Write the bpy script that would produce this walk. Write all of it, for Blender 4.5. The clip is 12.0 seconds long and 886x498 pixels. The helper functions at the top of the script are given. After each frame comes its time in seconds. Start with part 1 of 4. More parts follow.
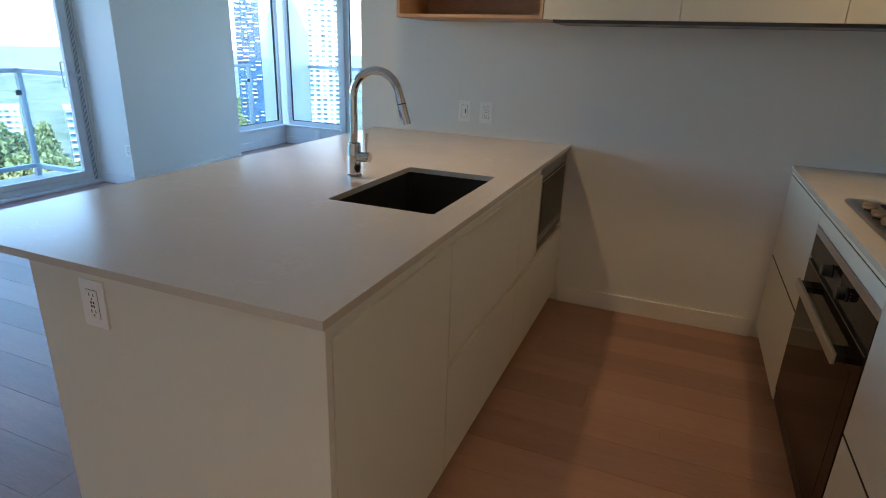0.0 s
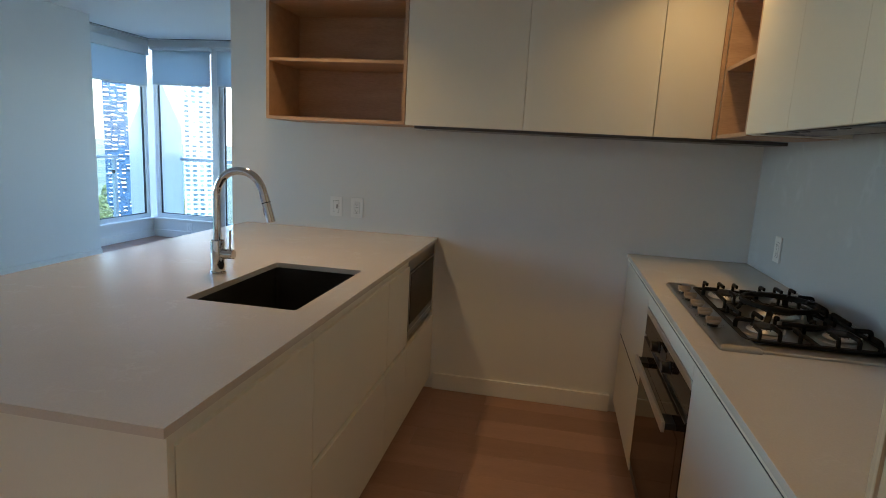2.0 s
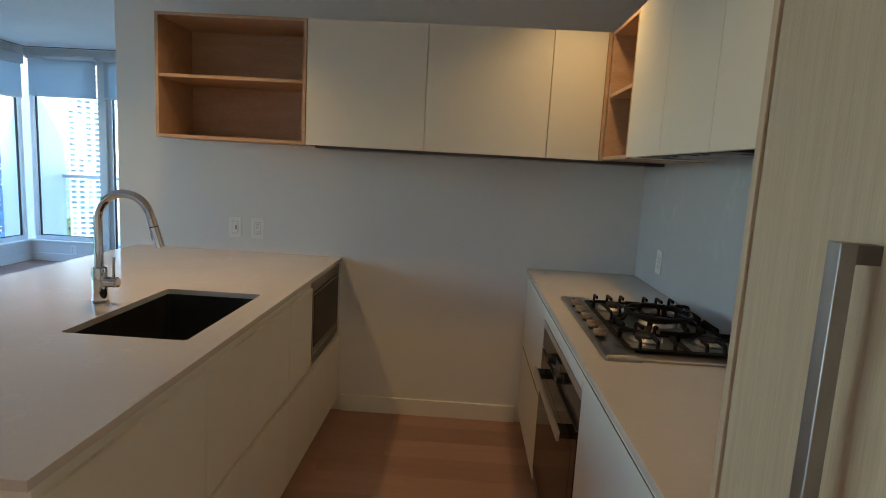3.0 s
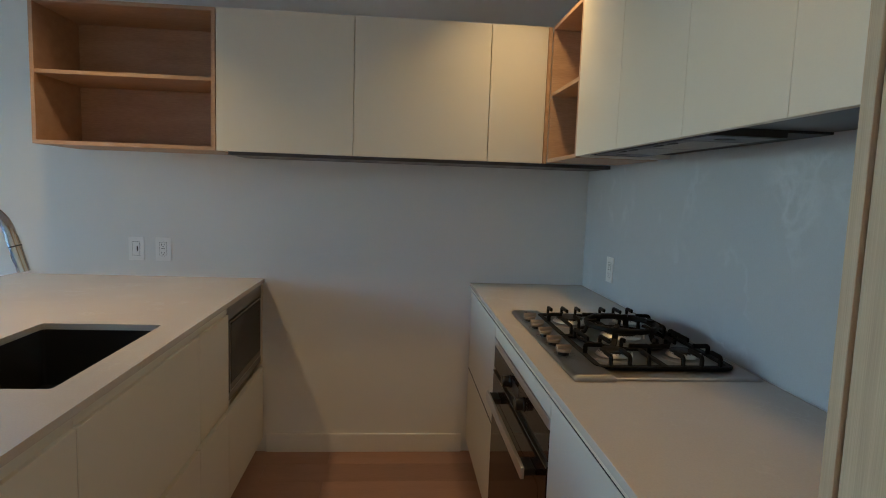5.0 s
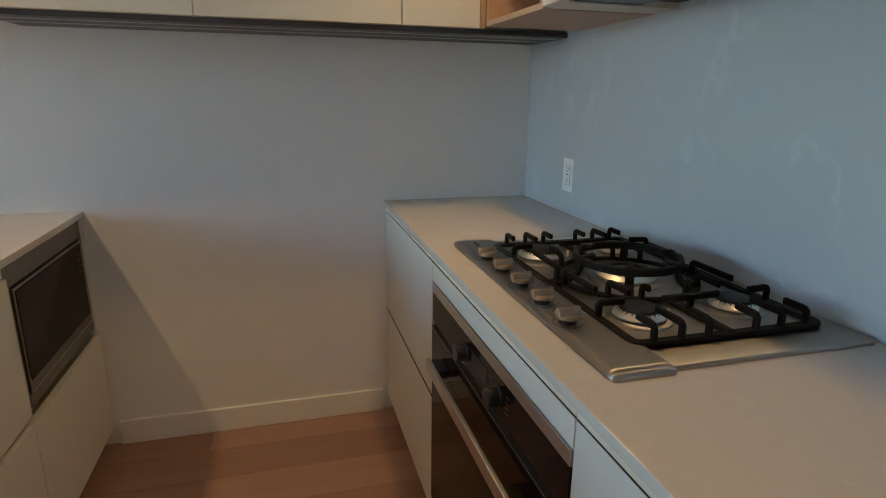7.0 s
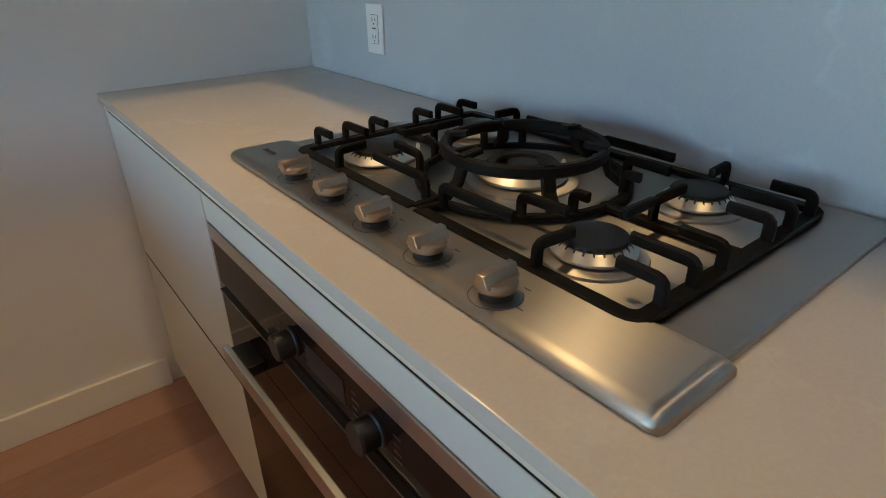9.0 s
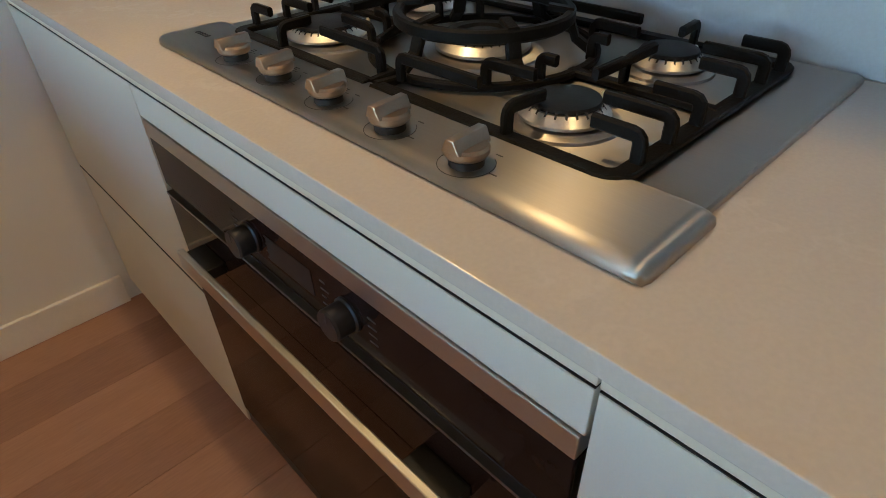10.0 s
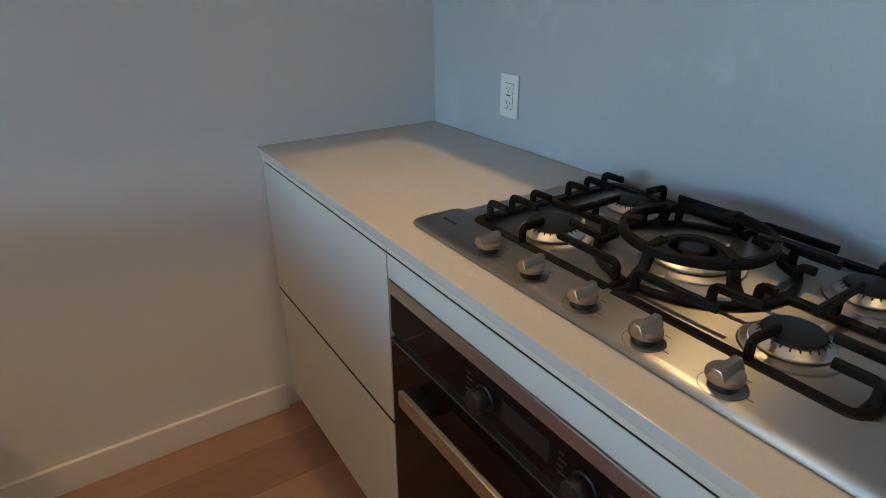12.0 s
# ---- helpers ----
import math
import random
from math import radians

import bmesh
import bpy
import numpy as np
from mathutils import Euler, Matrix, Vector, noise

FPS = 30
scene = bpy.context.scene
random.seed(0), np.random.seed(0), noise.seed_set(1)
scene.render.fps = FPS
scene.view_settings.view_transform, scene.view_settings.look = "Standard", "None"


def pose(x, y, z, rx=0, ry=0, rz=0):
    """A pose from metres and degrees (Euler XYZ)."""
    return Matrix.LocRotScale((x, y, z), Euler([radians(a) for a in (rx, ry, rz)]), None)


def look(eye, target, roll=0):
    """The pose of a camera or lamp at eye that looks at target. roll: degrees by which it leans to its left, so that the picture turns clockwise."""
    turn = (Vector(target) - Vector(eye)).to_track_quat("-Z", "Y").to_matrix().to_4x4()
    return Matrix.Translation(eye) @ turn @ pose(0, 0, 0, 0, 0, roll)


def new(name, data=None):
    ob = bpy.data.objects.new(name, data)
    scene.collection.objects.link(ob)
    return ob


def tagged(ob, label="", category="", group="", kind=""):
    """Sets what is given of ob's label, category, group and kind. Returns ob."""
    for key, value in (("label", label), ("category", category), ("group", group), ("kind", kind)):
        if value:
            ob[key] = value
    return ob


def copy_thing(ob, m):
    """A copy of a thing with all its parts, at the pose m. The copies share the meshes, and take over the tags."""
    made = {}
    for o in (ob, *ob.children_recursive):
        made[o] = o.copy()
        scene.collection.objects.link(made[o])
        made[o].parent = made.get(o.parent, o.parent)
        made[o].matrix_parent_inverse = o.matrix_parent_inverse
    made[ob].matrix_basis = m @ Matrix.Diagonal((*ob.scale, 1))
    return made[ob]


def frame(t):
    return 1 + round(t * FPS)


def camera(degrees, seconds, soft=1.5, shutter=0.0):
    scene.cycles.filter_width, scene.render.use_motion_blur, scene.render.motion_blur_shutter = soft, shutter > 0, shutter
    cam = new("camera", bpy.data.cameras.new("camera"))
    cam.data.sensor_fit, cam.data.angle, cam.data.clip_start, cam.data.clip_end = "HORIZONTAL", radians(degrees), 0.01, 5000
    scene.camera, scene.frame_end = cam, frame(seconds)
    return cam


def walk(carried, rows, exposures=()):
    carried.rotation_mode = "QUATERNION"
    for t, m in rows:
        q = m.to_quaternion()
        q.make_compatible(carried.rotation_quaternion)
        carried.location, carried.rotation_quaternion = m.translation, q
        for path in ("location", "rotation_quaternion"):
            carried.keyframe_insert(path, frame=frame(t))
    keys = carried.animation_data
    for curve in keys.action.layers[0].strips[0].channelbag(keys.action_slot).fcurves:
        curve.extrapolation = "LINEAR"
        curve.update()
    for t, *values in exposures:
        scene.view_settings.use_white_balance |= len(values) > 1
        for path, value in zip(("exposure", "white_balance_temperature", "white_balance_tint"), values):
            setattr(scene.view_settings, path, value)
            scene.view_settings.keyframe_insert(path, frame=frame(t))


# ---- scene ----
cam = camera(75.6, 12.0, soft=1.0)
PATH = [
    (0, (-1.104, -3.118, 1.38), (-1.811, -1.369, 0.715), 2.0),
    (0.5, (-1.087, -3.13, 1.405), (-1.79, -1.34, 0.856), 2.1),
    (1, (-1.069, -3.148, 1.415), (-1.726, -1.314, 0.963), 2.2),
    (1.5, (-1.038, -3.152, 1.417), (-1.567, -1.264, 1.024), 2.7),
    (2, (-1.011, -3.162, 1.419), (-1.378, -1.227, 1.068), 3.1),
    (2.5, (-0.992, -3.164, 1.427), (-1.207, -1.201, 1.108), 3.3),
    (3, (-0.968, -3.173, 1.446), (-1.036, -1.194, 1.162), 3.2),
    (3.5, (-0.958, -3.175, 1.453), (-0.914, -1.19, 1.209), 2.9),
    (3.7, (-0.950, -3.174, 1.447), (-0.882, -1.191, 1.216), 2.8),
    (5.3, (-0.999, -2.82, 1.376), (-0.815, -0.838, 1.173), 2.0),
    (5.5, (-1.004, -2.758, 1.38), (-0.808, -0.782, 1.144), 2.1),
    (6, (-1.05, -2.553, 1.338), (-0.784, -0.595, 1.028), 2.0),
    (6.5, (-1.046, -2.364, 1.312), (-0.633, -0.453, 0.888), 1.3),
    (7, (-0.97, -2.193, 1.309), (-0.448, -0.333, 0.79), 0.7),
    (7.2, (-0.958, -2.134, 1.301), (-0.385, -0.301, 0.743), 0.7),
    (8.8, (-0.824, -1.697, 1.228), (0.248, -0.245, 0.366), -0.7),
    (9, (-0.823, -1.676, 1.208), (0.278, -0.28, 0.293), -0.7),
    (9.5, (-0.824, -1.656, 1.165), (0.295, -0.391, 0.093), -1.2),
    (10, (-0.826, -1.661, 1.164), (0.272, -0.488, -0.027), -1.6),
    (10.5, (-0.842, -1.666, 1.236), (0.266, -0.521, 0.028), -1.6),
    (11, (-0.892, -1.654, 1.297), (0.286, -0.459, 0.209), -1.3),
    (11.5, (-0.964, -1.618, 1.317), (0.226, -0.313, 0.378), -0.6),
    (12, (-1.035, -1.6, 1.323), (-0.032, -0.089, 0.48), -0.1),
]
EXPOSURES = [(0.0, 2.67, 5500, 12), (1.0, 2.52, 5650, 12.5), (3.0, 2.70, 5800, 12), (5.5, 2.82, 5350, 11), (6.5, 3.06, 5450, 11.5), (9.0, 3.30, 5300, 12), (10.3, 3.48, 5300, 12), (11.3, 3.38, 5100, 11.5), (12.0, 3.30, 5100, 11.5)]
walk(cam, [(t, look(eye, target, roll)) for t, eye, target, roll in PATH], EXPOSURES)

# ---- light: daylight through the windows, warm downlights in the kitchen ceiling ----
SKY, SUN, DOWN = 0.15, 2.5, 0.87
world = bpy.data.worlds.new("daylight")
scene.world = world
world.use_nodes = True
wn = world.node_tree.nodes
sky = wn.new("ShaderNodeTexSky")
sky.sky_type, sky.sun_disc = "NISHITA", False
sky.sun_elevation, sky.sun_rotation = radians(48), radians(150)
sky.altitude, sky.air_density, sky.dust_density, sky.ozone_density = 60, 1.3, 0.4, 3.0
world.node_tree.links.new(sky.outputs[0], wn["Background"].inputs[0])
wn["Background"].inputs[1].default_value = SKY
sun = new("sun", bpy.data.lights.new("sun", "SUN"))
sun.data.energy, sun.data.angle, sun.data.color = SUN, radians(0.5), (1.0, 0.95, 0.88)
sun.matrix_world = look((60, -90, 120), (0, 0, 0))
KITCHEN_Z, LIVING_Z = 2.40, 2.59
DOWNLIGHTS = [(-0.50, -0.70, 0.50), (-2.25, -0.90, 0.88), (-0.60, -2.10, 0.24), (-1.35, -4.40, 2.75)]
for lx, ly, dim in DOWNLIGHTS:
    lamp = new("downlight_lamp", bpy.data.lights.new("downlight_lamp", "AREA"))
    lamp.data.shape, lamp.data.size, lamp.data.energy = "DISK", 0.08, DOWN * dim
    lamp.data.color, lamp.data.spread = (1.0, 0.61, 0.215), radians(118)
    lamp.matrix_world = pose(lx, ly, KITCHEN_Z - 0.012)

# ---- building helpers ----
BASE = {}


def thing(name, at, label, category, group="", kind=""):
    ob = new(name)
    ob.location = at
    ob.empty_display_size = 0.05
    BASE[ob.name] = Vector(at)
    return tagged(ob, label, category, group, kind)


def part(name, bm, material, parent=None, label="", smooth=True):
    """One mesh object from a bmesh in world coordinates, under a thing or a part."""
    me = bpy.data.meshes.new(name)
    base = BASE[parent.name] if parent is not None else Vector((0, 0, 0))
    bmesh.ops.translate(bm, verts=bm.verts, vec=-base)
    bm.to_mesh(me)
    bm.free()
    me.materials.append(material)
    if smooth:
        me.polygons.foreach_set("use_smooth", [True] * len(me.polygons))
        me.set_sharp_from_angle(angle=radians(20))
    ob = new(name, me)
    if parent is not None:
        ob.parent = parent
        BASE[ob.name] = base
    else:
        BASE[ob.name] = Vector((0, 0, 0))
    if label:
        ob["label"] = label
    return ob


def solid(name, bm, material, label, category, group="", kind=""):
    """A thing that is one single mesh."""
    return tagged(part(name, bm, material), label, category, group, kind)


def absorb(bm, extra):
    me = bpy.data.meshes.new("tmp")
    extra.to_mesh(me)
    extra.free()
    bm.from_mesh(me)
    bpy.data.meshes.remove(me)
    return bm


def box(lo, hi, r=0.0, seg=2, bm=None):
    lo, hi = [min(a, b) for a, b in zip(lo, hi)], [max(a, b) for a, b in zip(lo, hi)]
    b = bmesh.new()
    bmesh.ops.create_cube(b, size=1.0)
    for v in b.verts:
        v.co = Vector([(l + h) / 2 + c * (h - l) for l, h, c in zip(lo, hi, v.co)])
    if r > 0:
        bmesh.ops.bevel(b, geom=b.edges[:], offset=r, segments=seg, profile=0.5, affect="EDGES")
    return b if bm is None else absorb(bm, b)


def lathe(rows, at, axis="z", seg=32, bm=None):
    """Rows of (radius, height) turned round an axis through at."""
    b = bmesh.new()
    rings = []
    for r, h in rows:
        ring = []
        for k in range(seg):
            a = 2 * math.pi * k / seg
            p = (max(r, 1e-5) * math.cos(a), max(r, 1e-5) * math.sin(a), h)
            if axis == "x":
                p = (p[2], p[0], p[1])
            elif axis == "-x":
                p = (-p[2], -p[0], p[1])
            elif axis == "y":
                p = (p[1], p[2], p[0])
            elif axis == "-y":
                p = (p[0], -p[2], p[1])
            ring.append(b.verts.new(Vector(at) + Vector(p)))
        rings.append(ring)
    for r0, r1 in zip(rings, rings[1:]):
        for k in range(seg):
            b.faces.new((r0[k], r0[(k + 1) % seg], r1[(k + 1) % seg], r1[k]))
    b.faces.new(rings[0][::-1])
    b.faces.new(rings[-1])
    bmesh.ops.recalc_face_normals(b, faces=b.faces[:])
    return b if bm is None else absorb(bm, b)


def sweep(points, w, h=None, seg=20, bm=None, up=(0, 0, 1), taper=1.0):
    """A bar along points: round of radius w, or w wide and h high with softened edges."""
    b = bmesh.new()
    pts = [Vector(p) for p in points]
    rings = []
    for i, p in enumerate(pts):
        d = (pts[min(i + 1, len(pts) - 1)] - pts[max(i - 1, 0)]).normalized()
        side = d.cross(Vector(up))
        if side.length < 0.05:
            side = d.cross(Vector((0, 1, 0.01))) if abs(d.y) < 0.9 else d.cross(Vector((1, 0, 0)))
        side.normalize()
        top = side.cross(d).normalized()
        s = 1 + (taper - 1) * i / max(1, len(pts) - 1)
        if h is None:
            ring = [p + s * w * (math.cos(2 * math.pi * k / seg) * side + math.sin(2 * math.pi * k / seg) * top) for k in range(seg)]
        else:
            c = min(w, h) * 0.22
            a, e = w / 2 * s, h / 2 * s
            ring = [p + x * side + y * top for x, y in ((a, -e + c), (a, e - c), (a - c, e), (-a + c, e), (-a, e - c), (-a, -e + c), (-a + c, -e), (a - c, -e))]
        rings.append([b.verts.new(q) for q in ring])
    n = len(rings[0])
    for r0, r1 in zip(rings, rings[1:]):
        for k in range(n):
            b.faces.new((r0[k], r0[(k + 1) % n], r1[(k + 1) % n], r1[k]))
    b.faces.new(rings[0][::-1])
    b.faces.new(rings[-1])
    bmesh.ops.recalc_face_normals(b, faces=b.faces[:])
    return b if bm is None else absorb(bm, b)


def prism(outline, z0, z1, bm=None, r=0.0):
    """An outline of (x, y) raised from z0 to z1."""
    b = bmesh.new()
    low = [b.verts.new((x, y, z0)) for x, y in outline]
    high = [b.verts.new((x, y, z1)) for x, y in outline]
    n = len(outline)
    for k in range(n):
        b.faces.new((low[k], low[(k + 1) % n], high[(k + 1) % n], high[k]))
    b.faces.new(low[::-1])
    top = b.faces.new(high)
    bmesh.ops.recalc_face_normals(b, faces=b.faces[:])
    if r > 0:
        bmesh.ops.bevel(b, geom=list(top.edges), offset=r, segments=3, profile=0.5, affect="EDGES")
    return b if bm is None else absorb(bm, b)


def rounded(x0, x1, y0, y1, r, seg=5):
    """A rectangle's outline with rounded corners."""
    out = []
    for cx, cy, a0 in ((x1 - r, y1 - r, 0), (x0 + r, y1 - r, 90), (x0 + r, y0 + r, 180), (x1 - r, y0 + r, 270)):
        for k in range(seg + 1):
            a = radians(a0 + 90 * k / seg)
            out.append((cx + r * math.cos(a), cy + r * math.sin(a)))
    return out


def slab_hole(x0, x1, y0, y1, hx0, hx1, hy0, hy1, z0, z1, r=0.012):
    """A slab with a rectangular hole with rounded corners, edges square-cut."""
    b = bmesh.new()
    hole = rounded(hx0, hx1, hy0, hy1, r, 4)
    corners = [(x1, y1), (x0, y1), (x0, y0), (x1, y0)]
    n = len(hole)
    q = n // 4
    for z, flip in ((z0, True), (z1, False)):
        hv = [b.verts.new((x, y, z)) for x, y in hole]
        cv = [b.verts.new((x, y, z)) for x, y in corners]
        for c in range(4):
            loop = hv[c * q:(c + 1) * q]
            nxt = hv[((c + 1) * q) % n]
            for a, bb in zip(loop, loop[1:]):
                b.faces.new((cv[c], bb, a))
            b.faces.new((cv[c], cv[(c + 1) % 4], nxt, loop[-1]))
        if flip:
            h0, c0 = hv, cv
        else:
            h1, c1 = hv, cv
    for k in range(n):
        b.faces.new((h0[k], h0[(k + 1) % n], h1[(k + 1) % n], h1[k]))
    for k in range(4):
        b.faces.new((c0[k], c0[(k + 1) % 4], c1[(k + 1) % 4], c1[k]))
    bmesh.ops.recalc_face_normals(b, faces=b.faces[:])
    return b


# ---- materials ----
def material(name, color, rough=0.5, metal=0.0, vary=0.06, scale=3.0, fine=60.0, bump=0.05, gloss_vary=0.08, stretch=(1, 1, 1), spec=0.5, per_object=0.0, tint=None, coat=0.0):
    """A painted, stone, wood or metal surface with stains at one scale and grain at another."""
    m = bpy.data.materials.new(name)
    m.use_nodes = True
    nt = m.node_tree
    bsdf = nt.nodes["Principled BSDF"]
    link = nt.links.new
    co = nt.nodes.new("ShaderNodeTexCoord")
    geo = nt.nodes.new("ShaderNodeNewGeometry")
    mp = nt.nodes.new("ShaderNodeMapping")
    mp.inputs["Scale"].default_value = stretch
    link(geo.outputs["Position"], mp.inputs[0])
    n1 = nt.nodes.new("ShaderNodeTexNoise")
    n1.inputs["Scale"].default_value, n1.inputs["Detail"].default_value = scale, 4
    n2 = nt.nodes.new("ShaderNodeTexNoise")
    n2.inputs["Scale"].default_value, n2.inputs["Detail"].default_value = fine, 3
    link(mp.outputs[0], n1.inputs["Vector"])
    link(mp.outputs[0], n2.inputs["Vector"])
    mix = nt.nodes.new("ShaderNodeMath")
    mix.operation = "ADD"
    link(n1.outputs["Fac"], mix.inputs[0])
    link(n2.outputs["Fac"], mix.inputs[1])
    last = mix.outputs[0]
    if per_object:
        info = nt.nodes.new("ShaderNodeObjectInfo")
        sc = nt.nodes.new("ShaderNodeMath")
        sc.operation = "MULTIPLY_ADD"
        sc.inputs[1].default_value = per_object
        link(info.outputs["Random"], sc.inputs[0])
        link(last, sc.inputs[2])
        last = sc.outputs[0]
    rng = nt.nodes.new("ShaderNodeMapRange")
    rng.inputs["From Min"].default_value, rng.inputs["From Max"].default_value = 0.6, 1.4 + per_object
    link(last, rng.inputs["Value"])
    ramp = nt.nodes.new("ShaderNodeMix")
    ramp.data_type = "RGBA"
    c = Vector(color[:3])
    other = Vector(tint) if tint else c * (1 - 2 * vary)
    ramp.inputs["A"].default_value = (*other, 1)
    ramp.inputs["B"].default_value = (*(c * (1 + vary)), 1)
    link(rng.outputs[0], ramp.inputs["Factor"])
    link(ramp.outputs["Result"], bsdf.inputs["Base Color"])
    rr = nt.nodes.new("ShaderNodeMapRange")
    rr.inputs["To Min"].default_value, rr.inputs["To Max"].default_value = max(0.02, rough - gloss_vary), min(1, rough + gloss_vary)
    link(n1.outputs["Fac"], rr.inputs["Value"])
    link(rr.outputs[0], bsdf.inputs["Roughness"])
    bsdf.inputs["Metallic"].default_value = metal
    bsdf.inputs["Specular IOR Level"].default_value = spec
    bsdf.inputs["Coat Weight"].default_value = coat
    if bump:
        bp = nt.nodes.new("ShaderNodeBump")
        bp.inputs["Strength"].default_value, bp.inputs["Distance"].default_value = bump, 0.002
        link(n2.outputs["Fac"], bp.inputs["Height"])
        link(bp.outputs[0], bsdf.inputs["Normal"])
    return m


def veined(name, color, vein, rough, amount=0.35, scale=5.0):
    """Quartz: a cloudy ground with thin pale veins and speckle."""
    m = material(name, color, rough, vary=0.035, scale=2.2, fine=220, bump=0.01, gloss_vary=0.04)
    nt = m.node_tree
    link = nt.links.new
    bsdf = nt.nodes["Principled BSDF"]
    ramp = [n for n in nt.nodes if n.type == "MIX"][0]
    geo = [n for n in nt.nodes if n.type == "NEW_GEOMETRY"][0]
    warp = nt.nodes.new("ShaderNodeTexNoise")
    warp.inputs["Scale"].default_value, warp.inputs["Detail"].default_value = scale, 5
    add = nt.nodes.new("ShaderNodeVectorMath")
    add.operation = "MULTIPLY_ADD"
    add.inputs[1].default_value = (0.35, 0.35, 0.35)
    link(geo.outputs["Position"], warp.inputs["Vector"])
    link(warp.outputs["Color"], add.inputs[0])
    link(geo.outputs["Position"], add.inputs[2])
    vor = nt.nodes.new("ShaderNodeTexNoise")
    vor.inputs["Scale"].default_value, vor.inputs["Detail"].default_value = scale * 0.9, 6
    link(add.outputs[0], vor.inputs["Vector"])
    near = nt.nodes.new("ShaderNodeMath")
    near.operation = "SUBTRACT"
    near.inputs[1].default_value = 0.5
    link(vor.outputs["Fac"], near.inputs[0])
    ab = nt.nodes.new("ShaderNodeMath")
    ab.operation = "ABSOLUTE"
    link(near.outputs[0], ab.inputs[0])
    thin = nt.nodes.new("ShaderNodeMapRange")
    thin.inputs["From Min"].default_value, thin.inputs["From Max"].default_value = 0.0, 0.035
    thin.inputs["To Min"].default_value, thin.inputs["To Max"].default_value = 1.0, 0.0
    link(ab.outputs[0], thin.inputs["Value"])
    patch = nt.nodes.new("ShaderNodeTexNoise")
    patch.inputs["Scale"].default_value, patch.inputs["Detail"].default_value = scale * 0.7, 3
    link(geo.outputs["Position"], patch.inputs["Vector"])
    pr = nt.nodes.new("ShaderNodeMapRange")
    pr.inputs["From Min"].default_value, pr.inputs["From Max"].default_value = 0.5, 0.66
    pr.inputs["To Max"].default_value = amount
    link(patch.outputs["Fac"], pr.inputs["Value"])
    mul = nt.nodes.new("ShaderNodeMath")
    mul.operation = "MULTIPLY"
    link(thin.outputs[0], mul.inputs[0])
    link(pr.outputs[0], mul.inputs[1])
    over = nt.nodes.new("ShaderNodeMix")
    over.data_type = "RGBA"
    over.inputs["B"].default_value = (*vein, 1)
    link(mul.outputs[0], over.inputs["Factor"])
    link(ramp.outputs["Result"], over.inputs["A"])
    link(over.outputs["Result"], bsdf.inputs["Base Color"])
    return m


def glass(name, color=(0.93, 0.97, 0.97), rough=0.0, clear=True):
    m = bpy.data.materials.new(name)
    m.use_nodes = True
    nt = m.node_tree
    nt.nodes.remove(nt.nodes["Principled BSDF"])
    out = nt.nodes["Material Output"]
    mix = nt.nodes.new("ShaderNodeMixShader")
    tr = nt.nodes.new("ShaderNodeBsdfTransparent")
    tr.inputs[0].default_value = (*color, 1)
    gl = nt.nodes.new("ShaderNodeBsdfGlossy")
    gl.inputs["Roughness"].default_value = rough
    lw = nt.nodes.new("ShaderNodeLayerWeight")
    pw = nt.nodes.new("ShaderNodeMath")
    pw.operation, pw.inputs[1].default_value = "POWER", 5.0
    fr = nt.nodes.new("ShaderNodeMath")
    fr.operation, fr.inputs[1].default_value, fr.inputs[2].default_value = "MULTIPLY_ADD", 0.9, 0.035
    nt.links.new(lw.outputs["Facing"], pw.inputs[0])
    nt.links.new(pw.outputs[0], fr.inputs[0])
    nt.links.new(fr.outputs[0], mix.inputs[0])
    nt.links.new(tr.outputs[0], mix.inputs[1])
    nt.links.new(gl.outputs[0], mix.inputs[2])
    nt.links.new(mix.outputs[0], out.inputs[0])
    return m


WALL = material("wall_paint", (0.75, 0.75, 0.735), 0.55, vary=0.02, scale=1.5, fine=350, bump=0.06)
CEIL = material("ceiling_paint", (0.78, 0.78, 0.77), 0.8, vary=0.02, scale=1.2, fine=200, bump=0.08)
TRIM = material("white_trim_paint", (0.78, 0.77, 0.74), 0.4, vary=0.02, scale=4, fine=120, bump=0.02)
FRONT = material("matte_cabinet_lacquer", (0.70, 0.67, 0.575), 0.42, vary=0.018, scale=2.5, fine=500, bump=0.015)
CARCASS = material("cabinet_carcass_cream", (0.66, 0.60, 0.48), 0.5, vary=0.03, scale=5, fine=300, bump=0.02)
GOLA = material("grey_finger_channel", (0.46, 0.45, 0.42), 0.45, metal=0.0, vary=0.03, scale=6, fine=300, bump=0.01)
QUARTZ = veined("quartz_worktop", (0.60, 0.545, 0.475), (0.74, 0.70, 0.64), 0.19, 0.32, 8.0)
QUARTZ.node_tree.nodes["Principled BSDF"].inputs["Specular IOR Level"].default_value = 0.4
SPLASH = veined("quartz_splashback", (0.515, 0.54, 0.565), (0.76, 0.79, 0.82), 0.30, 0.44, 3.6)
OAK = material("light_oak_veneer", (0.48, 0.318, 0.20), 0.48, vary=0.10, scale=3, fine=28, bump=0.04, stretch=(1.2, 6, 9), tint=(0.37, 0.232, 0.142))
FLOOR = material("oak_floor_boards", (0.375, 0.222, 0.165), 0.38, vary=0.10, scale=2.2, fine=22, bump=0.05, stretch=(1, 9, 9), per_object=0.85, tint=(0.225, 0.124, 0.092))
GAPS = material("dark_board_joint", (0.13, 0.09, 0.065), 0.9, vary=0.1)
LAMINATE = material("grained_cream_laminate", (0.585, 0.455, 0.30), 0.5, vary=0.07, scale=8, fine=75, bump=0.09, stretch=(14, 14, 0.22), tint=(0.455, 0.34, 0.215))
